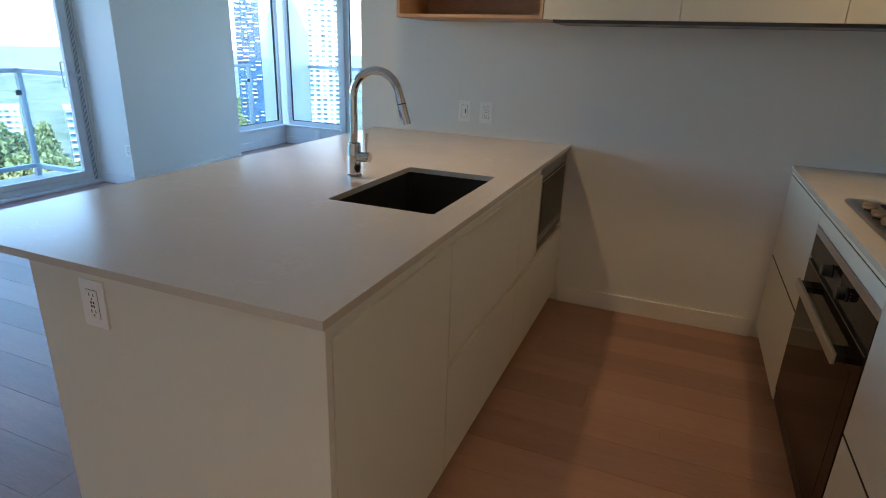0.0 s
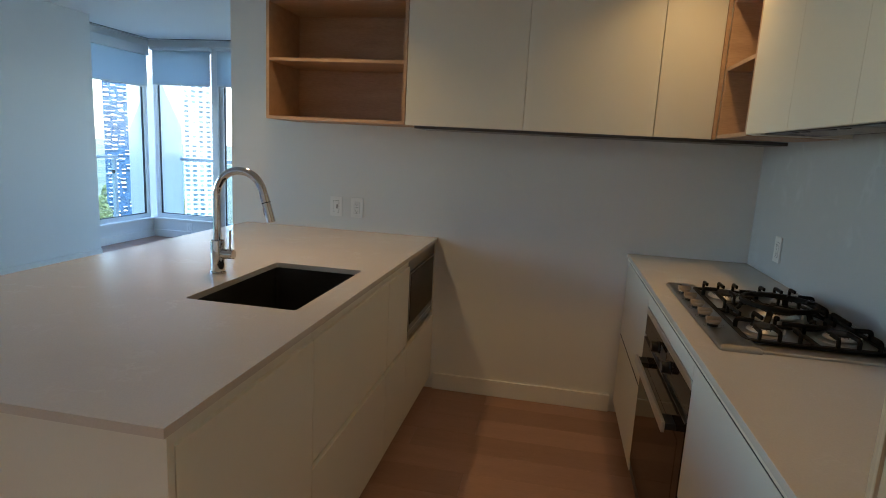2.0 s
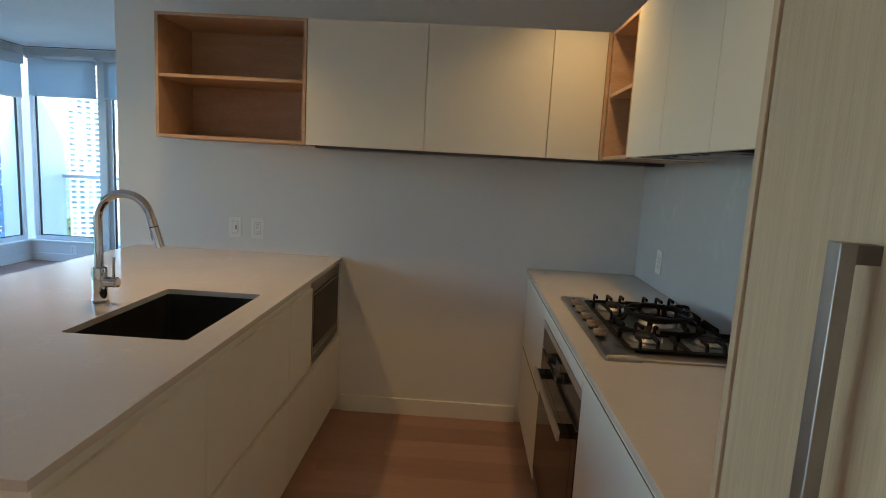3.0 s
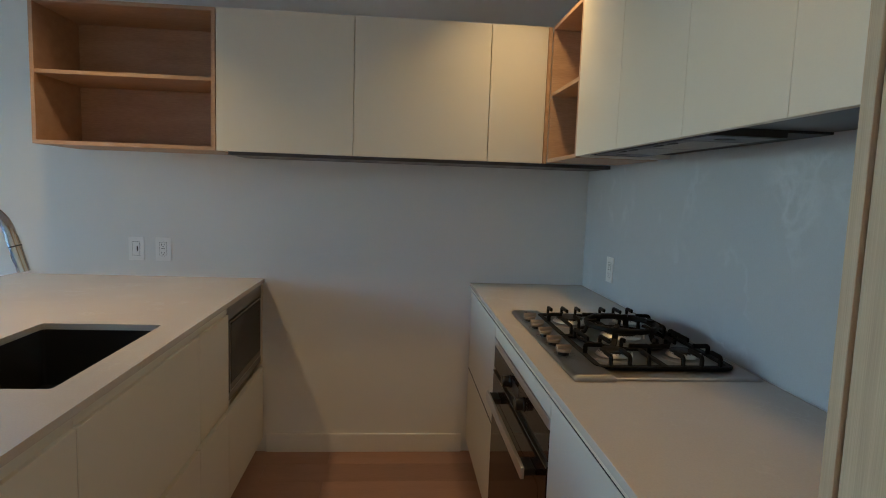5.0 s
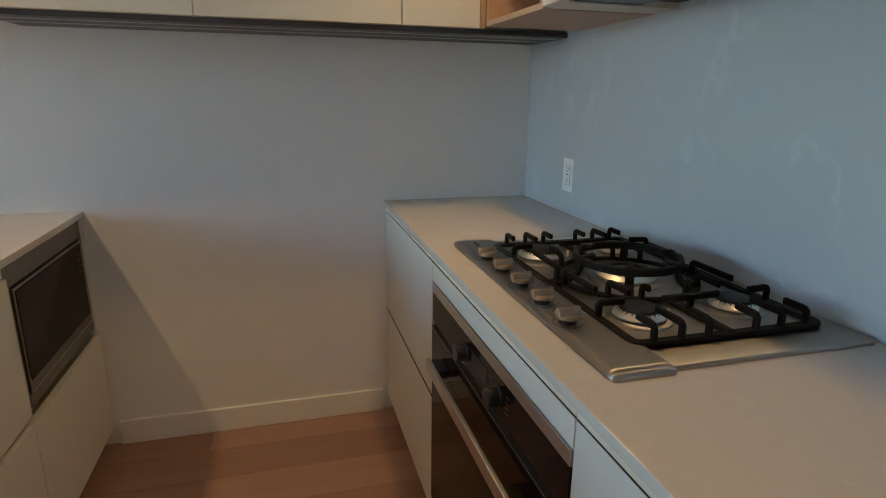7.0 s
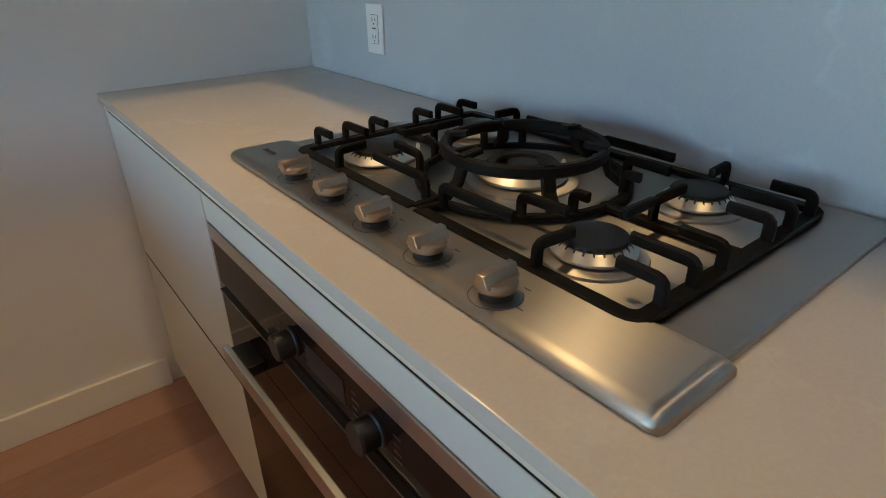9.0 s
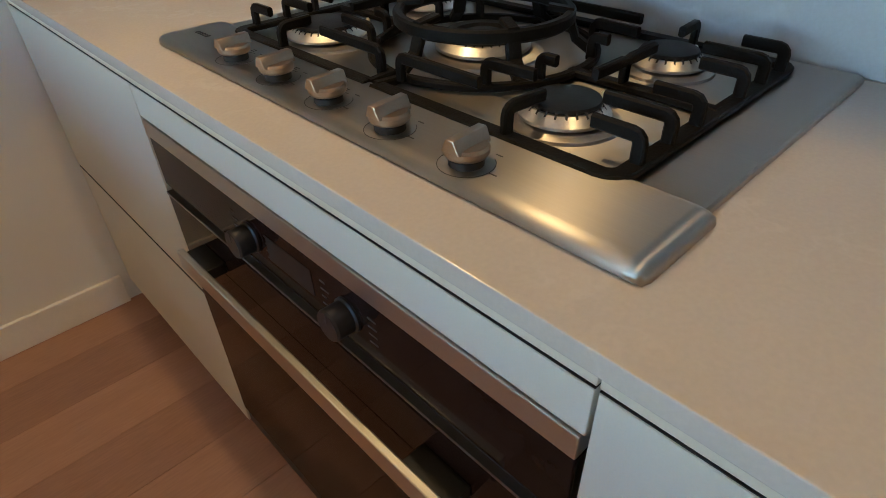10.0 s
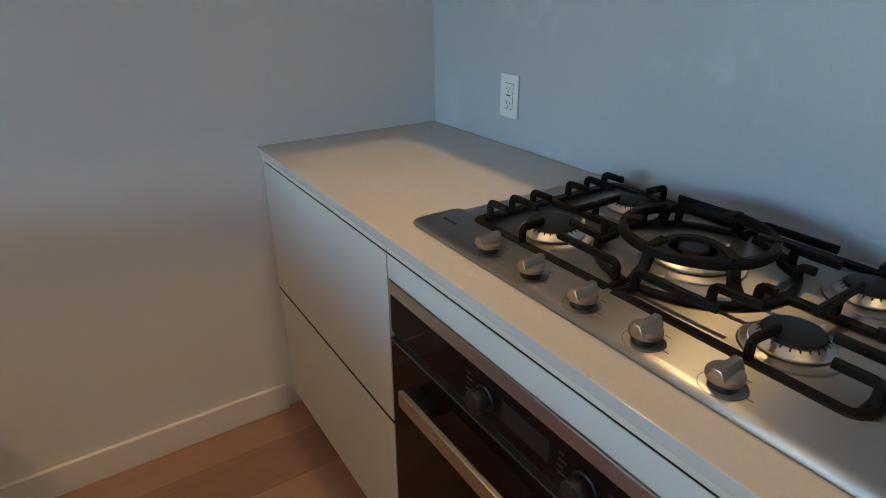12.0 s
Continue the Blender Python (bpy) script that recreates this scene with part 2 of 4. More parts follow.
STEEL = material("brushed_stainless_steel", (0.425, 0.40, 0.365), 0.39, metal=1.0, vary=0.03, scale=4, fine=160, bump=0.012, gloss_vary=0.05, stretch=(6, 0.12, 6))
STEEL_V = material("brushed_steel_bar", (0.34, 0.33, 0.32), 0.38, metal=1.0, vary=0.03, scale=4, fine=160, bump=0.02, stretch=(30, 30, 0.6))
CHROME = material("polished_chrome", (0.64, 0.64, 0.64), 0.05, metal=1.0, vary=0.01, bump=0.0, gloss_vary=0.02)
brushed = STEEL.node_tree.nodes["Principled BSDF"]
across = STEEL.node_tree.nodes.new("ShaderNodeCombineXYZ")
across.inputs[0].default_value = 1.0
brushed.inputs["Anisotropic"].default_value = 0.95
STEEL.node_tree.links.new(across.outputs[0], brushed.inputs["Tangent"])
STEEL_H = material("brushed_steel_strip", (0.60, 0.58, 0.55), 0.34, metal=1.0, vary=0.03, scale=4, fine=160, bump=0.05, gloss_vary=0.05, stretch=(6, 0.12, 6))
BRONZE = material("dark_steel_trim", (0.19, 0.175, 0.165), 0.34, metal=0.85, vary=0.04, scale=5, fine=150, bump=0.02)
IRON = material("cast_iron_enamel", (0.007, 0.006, 0.0055), 0.55, vary=0.2, scale=20, fine=400, bump=0.25, spec=0.16)
CAPM = material("black_enamel_burner_cap", (0.010, 0.010, 0.011), 0.45, vary=0.15, scale=20, fine=400, bump=0.12, spec=0.25)
KNOBM = material("satin_bronze_knob", (0.42, 0.325, 0.24), 0.34, metal=1.0, vary=0.04, scale=30, fine=400, bump=0.03)
ALU = material("cast_aluminium_burner", (0.72, 0.69, 0.64), 0.36, metal=1.0, vary=0.05, scale=30, fine=300, bump=0.08)
BLACKGLASS = material("black_oven_glass", (0.016, 0.009, 0.0075), 0.05, vary=0.1, bump=0.0, gloss_vary=0.02, spec=0.07)
BLACKPL = material("black_plastic", (0.012, 0.012, 0.013), 0.38, vary=0.1, scale=20, fine=300, bump=0.05)
SINKM = material("black_composite_sink", (0.018, 0.017, 0.017), 0.5, vary=0.15, scale=12, fine=400, bump=0.12)
PLATE = material("white_plastic_plate", (0.84, 0.835, 0.815), 0.3, vary=0.01, bump=0.0)
# Socket slots and small marks, and the shade drawn in cabinet joints
SLOT = material("dark_slot_and_joint_shade", (0.03, 0.03, 0.03), 0.6, vary=0.1, bump=0.0)
PRINT = material("grey_printed_mark", (0.06, 0.055, 0.05), 0.5, vary=0.05, bump=0.0)
PRINTW = material("pale_printed_mark", (0.07, 0.066, 0.062), 0.5, vary=0.05, bump=0.0)
HOODM = material("grey_hood_steel", (0.15, 0.15, 0.155), 0.4, metal=0.8, vary=0.04, scale=6, fine=200, bump=0.04)
LEDM = material("dark_aluminium_profile", (0.10, 0.10, 0.105), 0.45, metal=0.5, vary=0.05)
FRAME = material("white_window_frame", (0.66, 0.68, 0.70), 0.4, vary=0.02, scale=5, fine=200, bump=0.02)
# Real gaskets, and black that draws shade in gaps and channels
GASKET_AND_SHADE = material("black_gasket_and_shade", (0.02, 0.02, 0.022), 0.6, vary=0.1)
PANE = glass("clear_window_glass")
RAILGLASS = glass("balcony_glass", (0.86, 0.94, 0.96))
RAILM = material("grey_rail_aluminium", (0.34, 0.40, 0.46), 0.4, metal=0.4, vary=0.04)
CONCRETE = material("pale_concrete", (0.55, 0.55, 0.54), 0.8, vary=0.06, scale=3, fine=60, bump=0.15)

# ---- the rooms ----
XW, YF, YB = -6.40, 3.75, -5.2  # window wall, far window wall, wall behind the walk
WEND = -2.93  # free end of the kitchen's back wall


def structure(name, bm, mat, label, category):
    return solid(name, bm, mat, label, category, kind="structure")


structure("floor", absorb(box((XW - 0.15, YB - 0.1, -0.12), (0.12, 0.14, -0.012)), box((XW - 0.15, 0.14, -0.12), (WEND + 0.14, YF + 0.15, -0.012))), GAPS, "light oak plank floor with dark joints", "floor")
structure("wall_back", box((WEND, 0, 0), (0.12, 0.14, 2.75)), WALL, "pale grey painted kitchen back wall", "wall")
structure("wall_right", box((0, YB - 0.1, 0), (0.12, 0, 2.75)), WALL, "pale grey painted wall behind the hob", "wall")
structure("wall_living", box((WEND, 0.14, 0), (WEND + 0.14, YF + 0.15, 2.75)), WALL, "pale painted living room side wall", "wall")
structure("wall_rear", box((XW - 0.15, YB - 0.12, 0), (0.0, YB, 2.75)), WALL, "pale painted wall of the room", "wall")
structure("ceiling_kitchen", box((WEND, YB, KITCHEN_Z), (0.0, 0.0, 2.75)), CEIL, "white painted dropped kitchen ceiling", "ceiling")
structure("ceiling_living", box((XW, YB, LIVING_Z), (WEND, YF, 2.75)), CEIL, "white painted living room ceiling", "ceiling")
# column between the sliding door and the corner windows
structure("column", box((XW - 0.15, 0.80, 0), (-5.95, 2.30, LIVING_Z), 0.004), WALL, "broad white painted column between the windows", "column")
# window wall along x = XW: door opening -3.8..0.78, corner window 2.30..3.75
# the opening's near, unseen part is widened to let in more daylight
structure("wall_west", box((XW - 0.15, YB, 0), (XW, -3.8, 2.75)), WALL, "pale painted wall beside the sliding door", "wall")
structure("wall_west_head", box((XW - 0.15, -3.8, 2.47), (XW, 0.80, 2.75)), WALL, "white painted head over the sliding door", "wall")
structure("wall_west_jamb", box((XW - 0.15, 0.78, 0), (XW, 0.80, 2.47)), WALL, "white painted jamb of the sliding door", "wall")
structure("wall_corner_sill", box((XW - 0.15, 2.30, 0), (XW, YF, 0.24)), WALL, "low white wall under the corner window", "wall")
structure("wall_corner_head", box((XW - 0.15, 2.30, 2.50), (XW, YF, 2.75)), WALL, "white head over the corner window", "wall")
structure("wall_far_sill", box((XW - 0.15, YF, 0), (-5.47, YF + 0.15, 0.24)), WALL, "low white wall under the far window", "wall")
structure("wall_far_head", box((XW - 0.15, YF, 2.50), (WEND, YF + 0.15, 2.75)), WALL, "white head over the far window", "wall")
structure("wall_far_end", box((-3.6, YF, 0), (WEND, YF + 0.15, 2.50)), WALL, "white wall beside the balcony door", "wall")
structure("sill_board", absorb(box((XW - 0.02, 2.30, 0.24), (XW + 0.03, YF + 0.0, 0.262), 0.004), box((XW - 0.02, YF - 0.03, 0.24), (-5.47, YF + 0.02, 0.262), 0.004)), TRIM, "white window sill board round the corner", "window sill")
# baseboards
structure("baseboard", box((-1.63, -0.014, 0.0), (-0.615, 0.0, 0.098), 0.003), TRIM, "white painted baseboard on the kitchen wall", "baseboard")
structure("baseboard_column", absorb(box((-5.95, 0.80, 0), (-5.936, 2.30, 0.098), 0.003), box((XW, 0.786, 0), (-5.936, 0.80, 0.098), 0.003)), TRIM, "white painted baseboard round the column", "baseboard")
structure("baseboard_window", absorb(box((XW, 2.30, 0), (XW + 0.014, YF - 0.014, 0.098), 0.003), box((XW, YF - 0.014, 0), (-5.47, YF, 0.098), 0.003)), TRIM, "white painted baseboard under the windows", "baseboard")
# black strips below the uncut ceiling draw the shade of a groove
structure("ceiling_groove", absorb(box((XW + 0.10, 2.30, LIVING_Z - 0.006), (XW + 0.108, YF - 0.10, LIVING_Z + 0.002)), box((XW + 0.10, YF - 0.108, LIVING_Z - 0.006), (WEND, YF - 0.10, LIVING_Z + 0.002))), GASKET_AND_SHADE, "black strip drawn as the shade of a ceiling groove", "ceiling groove")
structure("splashback", box((-0.004, -2.486, 0.912), (0.0, 0.0, 1.56)), SPLASH, "grey quartz splashback with pale veins", "splashback")


# ---- windows and door ----
def window(name, label, along, fixed, a0, a1, z0, z1, bars=(), outward=-1, door=False, depth=0.07):
    """A framed window in the plane along = fixed, from a0 to a1, with panes between uprights at bars."""
    mid = (a0 + a1) / 2
    off = fixed + outward * 0.06
    at = (off, mid, z0) if along == "x" else (mid, off, z0)
    w = thing(name, at, label, "door" if door else "window", kind="structure")

    def bx(a, b, c, d, e0, e1, r=0.003):
        if along == "x":
            return box((e0, a, c), (e1, b, d), r)
        return box((a, e0, c), (b, e1, d), r)

    e0, e1 = off - depth / 2, off + depth / 2
    f = 0.055
    bm = bx(a0, a1, z0, z0 + f, e0, e1)
    absorb(bm, bx(a0, a1, z1 - f, z1, e0, e1))
    absorb(bm, bx(a0, a0 + f, z0 + f, z1 - f, e0, e1))
    absorb(bm, bx(a1 - f, a1, z0 + f, z1 - f, e0, e1))
    part("window_frame", bm, FRAME, w)
    edges = [a0 + f] + [x for b in bars for x in (b - 0.03, b + 0.03)] + [a1 - f]
    for b in bars:
        part("mullion", bx(b - 0.03, b + 0.03, z0 + f, z1 - f, e0, e1), FRAME, w)
    for p0, p1 in zip(edges[::2], edges[1::2]):
        g = 0.008
        bm = bx(p0, p1, z0 + f, z0 + f + g, off - 0.012, off + 0.012, 0)
        absorb(bm, bx(p0, p1, z1 - f - g, z1 - f, off - 0.012, off + 0.012, 0))
        absorb(bm, bx(p0, p0 + g, z0 + f + g, z1 - f - g, off - 0.012, off + 0.012, 0))
        absorb(bm, bx(p1 - g, p1, z0 + f + g, z1 - f - g, off - 0.012, off + 0.012, 0))
        part("gasket", bm, GASKET_AND_SHADE, w)
        pane = part("pane", bx(p0, p1, z0 + f, z1 - f, off - 0.003, off + 0.003, 0), PANE, w)
        pane.visible_shadow = False
    return w


door_1 = window("door_1", "white framed glass sliding balcony door, closed", "x", XW, -3.8, 0.78, 0.02, 2.47, bars=(-0.97,), door=True)
sash = box((XW - 0.075, 0.645, 0.075), (XW - 0.030, 0.724, 2.415), 0.004)
box((XW - 0.075, -0.93, 0.075), (XW - 0.030, 0.645, 0.125), 0.004, bm=sash)
box((XW - 0.075, -0.93, 2.36), (XW - 0.030, 0.645, 2.415), 0.004, bm=sash)
part("sash", sash, FRAME, door_1, "white sliding sash")
for k in range(3):
    part("track_groove", box((XW - 0.026, 0.732 + 0.013 * k, 0.03), (XW - 0.0235, 0.736 + 0.013 * k, 2.46)), PRINTW, door_1)
part("latch", box((XW - 0.031, 0.665, 0.985), (XW - 0.010, 0.700, 1.065), 0.004), FRAME, door_1)
part("latch_lever", box((XW - 0.018, 0.668, 1.015), (XW - 0.004, 0.760, 1.035), 0.004), FRAME, door_1)
hb = sweep([(XW - 0.08, 0.655, 0.91), (XW - 0.125, 0.655, 0.915), (XW - 0.128, 0.655, 1.135), (XW - 0.08, 0.655, 1.14)], 0.012, 0.018)
part("pull_handle", hb, RAILM, door_1, "grey pull handle")
part("track", box((XW - 0.14, -3.8, 0.0), (XW + 0.05, 0.78, 0.02), 0.003), FRAME, door_1)
window("window_1", "white framed corner window with a part lowered shade", "x", XW, 2.30, YF - 0.02, 0.262, 2.50)
window("window_2", "white framed far window beside the balcony door", "y", YF, XW + 0.04, -5.45, 0.262, 2.50, outward=1)
door_2 = window("door_2", "white framed glass balcony door at the far end", "y", YF, -5.39, -3.6, 0.02, 2.50, bars=(-4.5,), outward=1, door=True)
part("jamb", box((-5.45, YF - 0.01, 0.0), (-5.39, YF + 0.12, 2.50), 0.003), FRAME, door_2)


def fabric():
    m = bpy.data.materials.new("translucent_shade_fabric")
    m.use_nodes = True
    nt = m.node_tree
    b = nt.nodes["Principled BSDF"]
    b.inputs["Base Color"].default_value = (0.55, 0.56, 0.58, 1)
    b.inputs["Roughness"].default_value = 0.9
    w = nt.nodes.new("ShaderNodeTexNoise")
    w.inputs["Scale"].default_value = 400
    bp = nt.nodes.new("ShaderNodeBump")
    bp.inputs["Strength"].default_value = 0.2
    nt.links.new(w.outputs[0], bp.inputs["Height"])
    nt.links.new(bp.outputs[0], b.inputs["Normal"])
    t = nt.nodes.new("ShaderNodeBsdfTranslucent")
    t.inputs[0].default_value = (0.52, 0.62, 0.70, 1)
    tp = nt.nodes.new("ShaderNodeBsdfTransparent")
    tp.inputs[0].default_value = (0.75, 0.85, 0.95, 1)
    m1 = nt.nodes.new("ShaderNodeMixShader")
    m1.inputs[0].default_value = 0.5
    m2 = nt.nodes.new("ShaderNodeMixShader")
    m2.inputs[0].default_value = 0.035
    nt.links.new(b.outputs[0], m1.inputs[1])
    nt.links.new(t.outputs[0], m1.inputs[2])
    nt.links.new(m1.outputs[0], m2.inputs[1])
    nt.links.new(tp.outputs[0], m2.inputs[2])
    nt.links.new(m2.outputs[0], nt.nodes["Material Output"].inputs[0])
    return m


FABRIC = fabric()


def blind(along, fixed, a0, a1, z_low, z_box, inward, cassette=0.12):
    mid = (a0 + a1) / 2
    off = fixed + inward * 0.045
    w = thing("roller_blind", (off, mid, z_box) if along == "x" else (mid, off, z_box), "grey roller blind, part lowered over the window", "roller blind", "roller blinds")

    def bx(a, b, c, d, e, r=0.0):
        if along == "x":
            return box((off - e, a, c), (off + e, b, d), r)
        return box((a, off - e, c), (b, off + e, d), r)

    part("cassette", bx(a0, a1, z_box - cassette, z_box, 0.038, 0.006), FRAME, w, "white blind cassette")
    part("fabric", bx(a0 + 0.004, a1 - 0.004, z_low, z_box - cassette, 0.001), FABRIC, w, "translucent grey fabric")
    part("bottom_rail", bx(a0 + 0.004, a1 - 0.004, z_low - 0.02, z_low, 0.006, 0.003), FRAME, w)


blind("x", XW, 2.31, YF - 0.09, 2.00, 2.50, 1)
blind("y", YF, XW + 0.086, -5.47, 2.04, 2.50, -1, 0.045)
blind("y", YF, -5.38, -4.52, 2.04, 2.50, -1, 0.045)

# ---- peninsula ----
PX, PN, PL = -1.644, -2.345, -2.832  # aisle edge, near end, seating edge of the top
TOP = 0.91
worktop_1 = solid("worktop", slab_hole(PL, PX, PN, 0.0, -2.120, -1.747, -1.612, -1.005, TOP - 0.02, TOP), QUARTZ, "cream quartz peninsula worktop with a sink cutout", "worktop")
FX = PX - 0.004  # face of the fronts
BACK = -2.462


def front(name, parent, x0, x1, y0, y1, z0, z1, mat=None, r=0.0015, label=""):
    return part(name, box((x0, y0, z0), (x1, y1, z1), r), mat or FRONT, parent, label)


G = 0.0016  # half the joint between fronts
CH = 0.857  # top of the fronts under the finger channel
end_panel = solid("end_panel", box((BACK, PN + 0.012, 0.0), (FX, PN + 0.032, TOP - 0.02), 0.001), FRONT, "matte off-white end panel of the peninsula", "panel")
back_panel = solid("back_panel", box((BACK, PN + 0.032, 0.0), (BACK + 0.02, 0.0, TOP - 0.02), 0.001), FRONT, "matte off-white back panel of the peninsula", "panel")


def base_unit(label, y0, y1, fronts, channel=True, category="cabinet", body_top=TOP - 0.02, name="cabinet", z_body=0.10):
    """A base unit of the peninsula between y0 and y1, its fronts (z0, z1) facing the aisle."""
    u = thing(name, ((FX + BACK) / 2, (y0 + y1) / 2, 0.0), label, category, "peninsula base units")
    part("body", box((BACK + 0.021, y0 + 0.001, z_body), (FX - 0.05, y1 - 0.001, min(body_top, TOP - 0.24) if category == "sink cabinet" else body_top)), CARCASS, u)
    part("plinth", box((BACK + 0.021, y0 + 0.001, 0.0), (FX - 0.05, y1 - 0.001, 0.10 - 0.002)), CARCASS, u)
    if channel:
        part("finger_channel", box((FX - 0.05, y0 + 0.001, CH + 0.0025), (FX - 0.008, y1 - 0.001, TOP - 0.0205)), FRONT, u, "off-white finger channel")
    for i, (z0, z1) in enumerate(fronts):
        part("drawer_front" if len(fronts) > 1 else "door_front", box((FX - 0.02, y0 + G, z0), (FX, y1 - G, z1), 0.0015), FRONT, u)
        if i == 0 and len(fronts) > 1:
            part("finger_channel", box((FX - 0.05, y0 + 0.001, z1 - 0.02), (FX - 0.022, y1 - 0.001, z1 + 0.03)), GOLA, u, "grey finger channel")
    # dark strips added in the open joints, standing in for their shade
    for z0, z1 in fronts:
        part("joint_shade", box((FX - 0.019, y1 - 0.0010, z0 + 0.002), (FX - 0.0018, y1 + 0.0010, z1 - 0.002)), SLOT, u, "dark strip painting the joint's shade")
    return u


Y1, Y2, Y3 = -1.700, -0.945, -0.606
dish = base_unit("integrated dishwasher behind a plain off-white front", PN + 0.0345, Y1, [(0.075, CH)], name="dishwasher", category="dishwasher")
base_unit("off-white handleless sink base with two fronts", Y1, Y2, [(0.075, 0.452), (0.474, CH)], category="sink cabinet")
base_unit("narrow off-white handleless base with two fronts", Y2, Y3, [(0.075, 0.452), (0.474, CH)])
mwu = thing("cabinet", ((FX + BACK) / 2, -0.3, 0.0), "off-white base unit holding the built-in microwave", "cabinet", "peninsula base units")
part("body", box((BACK + 0.021, Y3 + 0.001, 0.10), (FX - 0.05, -0.001, 0.485)), CARCASS, mwu)
part("plinth", box((BACK + 0.021, Y3 + 0.001, 0.0), (FX - 0.05, -0.001, 0.098)), CARCASS, mwu)
part("drawer_front", box((FX - 0.02, Y3 + G, 0.075), (FX, -0.004, 0.452), 0.0015), FRONT, mwu)
part("side_filler", box((FX - 0.05, -0.024, 0.472), (FX - 0.004, -0.001, 0.885), 0.001), FRONT, mwu)
# microwave in its trim frame
mw = thing("microwave", (FX - 0.2, -0.315, 0.487), "built-in microwave with dark steel trim and black glass", "microwave")
part("body", box((FX - 0.45, Y3 + 0.02, 0.50), (FX - 0.03, -0.04, 0.86)), BLACKPL, mw)
mz0, mz1, my0, my1 = 0.487, 0.884, Y3 + 0.004, -0.026
tb = box((FX - 0.03, my0, mz0), (FX - 0.008, my0 + 0.022, mz1), 0.002)
box((FX - 0.03, my1 - 0.022, mz0), (FX - 0.008, my1, mz1), 0.002, bm=tb)
box((FX - 0.03, my0 + 0.022, mz1 - 0.058), (FX - 0.008, my1 - 0.022, mz1), 0.002, bm=tb)
box((FX - 0.03, my0 + 0.022, mz0), (FX - 0.008, my1 - 0.022, mz0 + 0.036), 0.002, bm=tb)
part("trim_frame", tb, BRONZE, mw, "dark brushed steel trim frame")
lb = box((FX - 0.006, my0 + 0.0262, mz0 + 0.0402), (FX - 0.0025, my0 + 0.0292, mz1 - 0.0642))
box((FX - 0.006, my1 - 0.0292, mz0 + 0.0402), (FX - 0.0025, my1 - 0.0262, mz1 - 0.0642), bm=lb)
box((FX - 0.006, my0 + 0.0295, mz0 + 0.0402), (FX - 0.0025, my1 - 0.0295, mz0 + 0.0432), bm=lb)
box((FX - 0.006, my0 + 0.0295, mz1 - 0.0672), (FX - 0.0025, my1 - 0.0295, mz1 - 0.0642), bm=lb)
part("edge_bead", lb, STEEL_H, mw, "thin bright steel bead")
door = part("door", box((FX - 0.03, my0 + 0.026, mz0 + 0.040), (FX - 0.004, my1 - 0.026, mz1 - 0.064), 0.003), BRONZE, mw)
part("window", box((FX - 0.012, my0 + 0.034, mz0 + 0.072), (FX - 0.0015, my1 - 0.036, mz1 - 0.072), 0.002), BLACKGLASS, door, "black glass")
for k in range(4):
    part("display_mark", box((FX - 0.0015, my1 - 0.080, mz1 - 0.10 - 0.02 * k), (FX - 0.001, my1 - 0.055, mz1 - 0.106 - 0.02 * k)), PRINTW, door)

# ---- sink and tap ----
sink = thing("sink", (-1.93, -1.30, TOP - 0.24), "black composite undermount sink, empty", "sink")
sb = bmesh.new()
rings = []
for grow, z in ((0.02, 0.680), (0.02, 0.889), (0.0, 0.889), (-0.003, 0.705), (-0.016, 0.691)):
    out = rounded(-2.126 - grow, -1.741 + grow, -1.618 - grow, -0.999 + grow, max(0.008, 0.016 + grow * 0.5), 4)
    rings.append([sb.verts.new((x, y, z)) for x, y in out])
for r0, r1 in zip(rings, rings[1:]):
    for k in range(len(r0)):
        sb.faces.new((r0[k], r0[(k + 1) % len(r0)], r1[(k + 1) % len(r0)], r1[k]))
sb.faces.new(rings[0][::-1])
sb.faces.new(rings[-1])
bmesh.ops.recalc_face_normals(sb, faces=sb.faces[:])
part("bowl", sb, SINKM, sink, "black bowl")
part("drain", lathe([(0.055, 0.0), (0.055, 0.004), (0.045, 0.005), (0.04, 0.001), (0.012, 0.001), (0.01, 0.004), (0.0, 0.004)], (-1.93, -1.18, 0.690)), STEEL, sink, "steel drain")
TX, TY = -2.224, -1.268
tap = thing("tap", (TX, TY, TOP), "polished chrome pull-down kitchen tap with a high arc", "tap")
part("base", lathe([(0.0285, 0.0), (0.0285, 0.006), (0.0255, 0.010), (0.0255, 0.118), (0.0245, 0.124), (0.016, 0.128), (0.0, 0.128)], (TX, TY, TOP)), CHROME, tap)
R = 0.094
arc = [(TX, TY, TOP + 0.12), (TX, TY, TOP + 0.20), (TX, TY, 1.202)]
arc += [(TX + R - R * math.cos(radians(a)), TY, 1.202 + R * math.sin(radians(a))) for a in range(8, 165, 8)]
ex, ez = arc[-1][0], arc[-1][2]
dx, dz = math.sin(radians(17)), -math.cos(radians(17))
arc += [(ex + dx * 0.02, TY, ez + dz * 0.02)]
part("spout", sweep(arc, 0.0145, seg=24, up=(0, 1, 0)), CHROME, tap)
hx, hz = ex + dx * 0.021, ez + dz * 0.021
hb = sweep([(hx, TY, hz), (hx + dx * 0.03, TY, hz + dz * 0.03), (hx + dx * 0.10, TY, hz + dz * 0.10)], 0.0158, seg=24, up=(0, 1, 0))
part("spray_head", hb, CHROME, tap)
part("spray_ring", sweep([(hx + dx * 0.026, TY, hz + dz * 0.026), (hx + dx * 0.029, TY, hz + dz * 0.029)], 0.0163, seg=24, up=(0, 1, 0)), GASKET_AND_SHADE, tap)
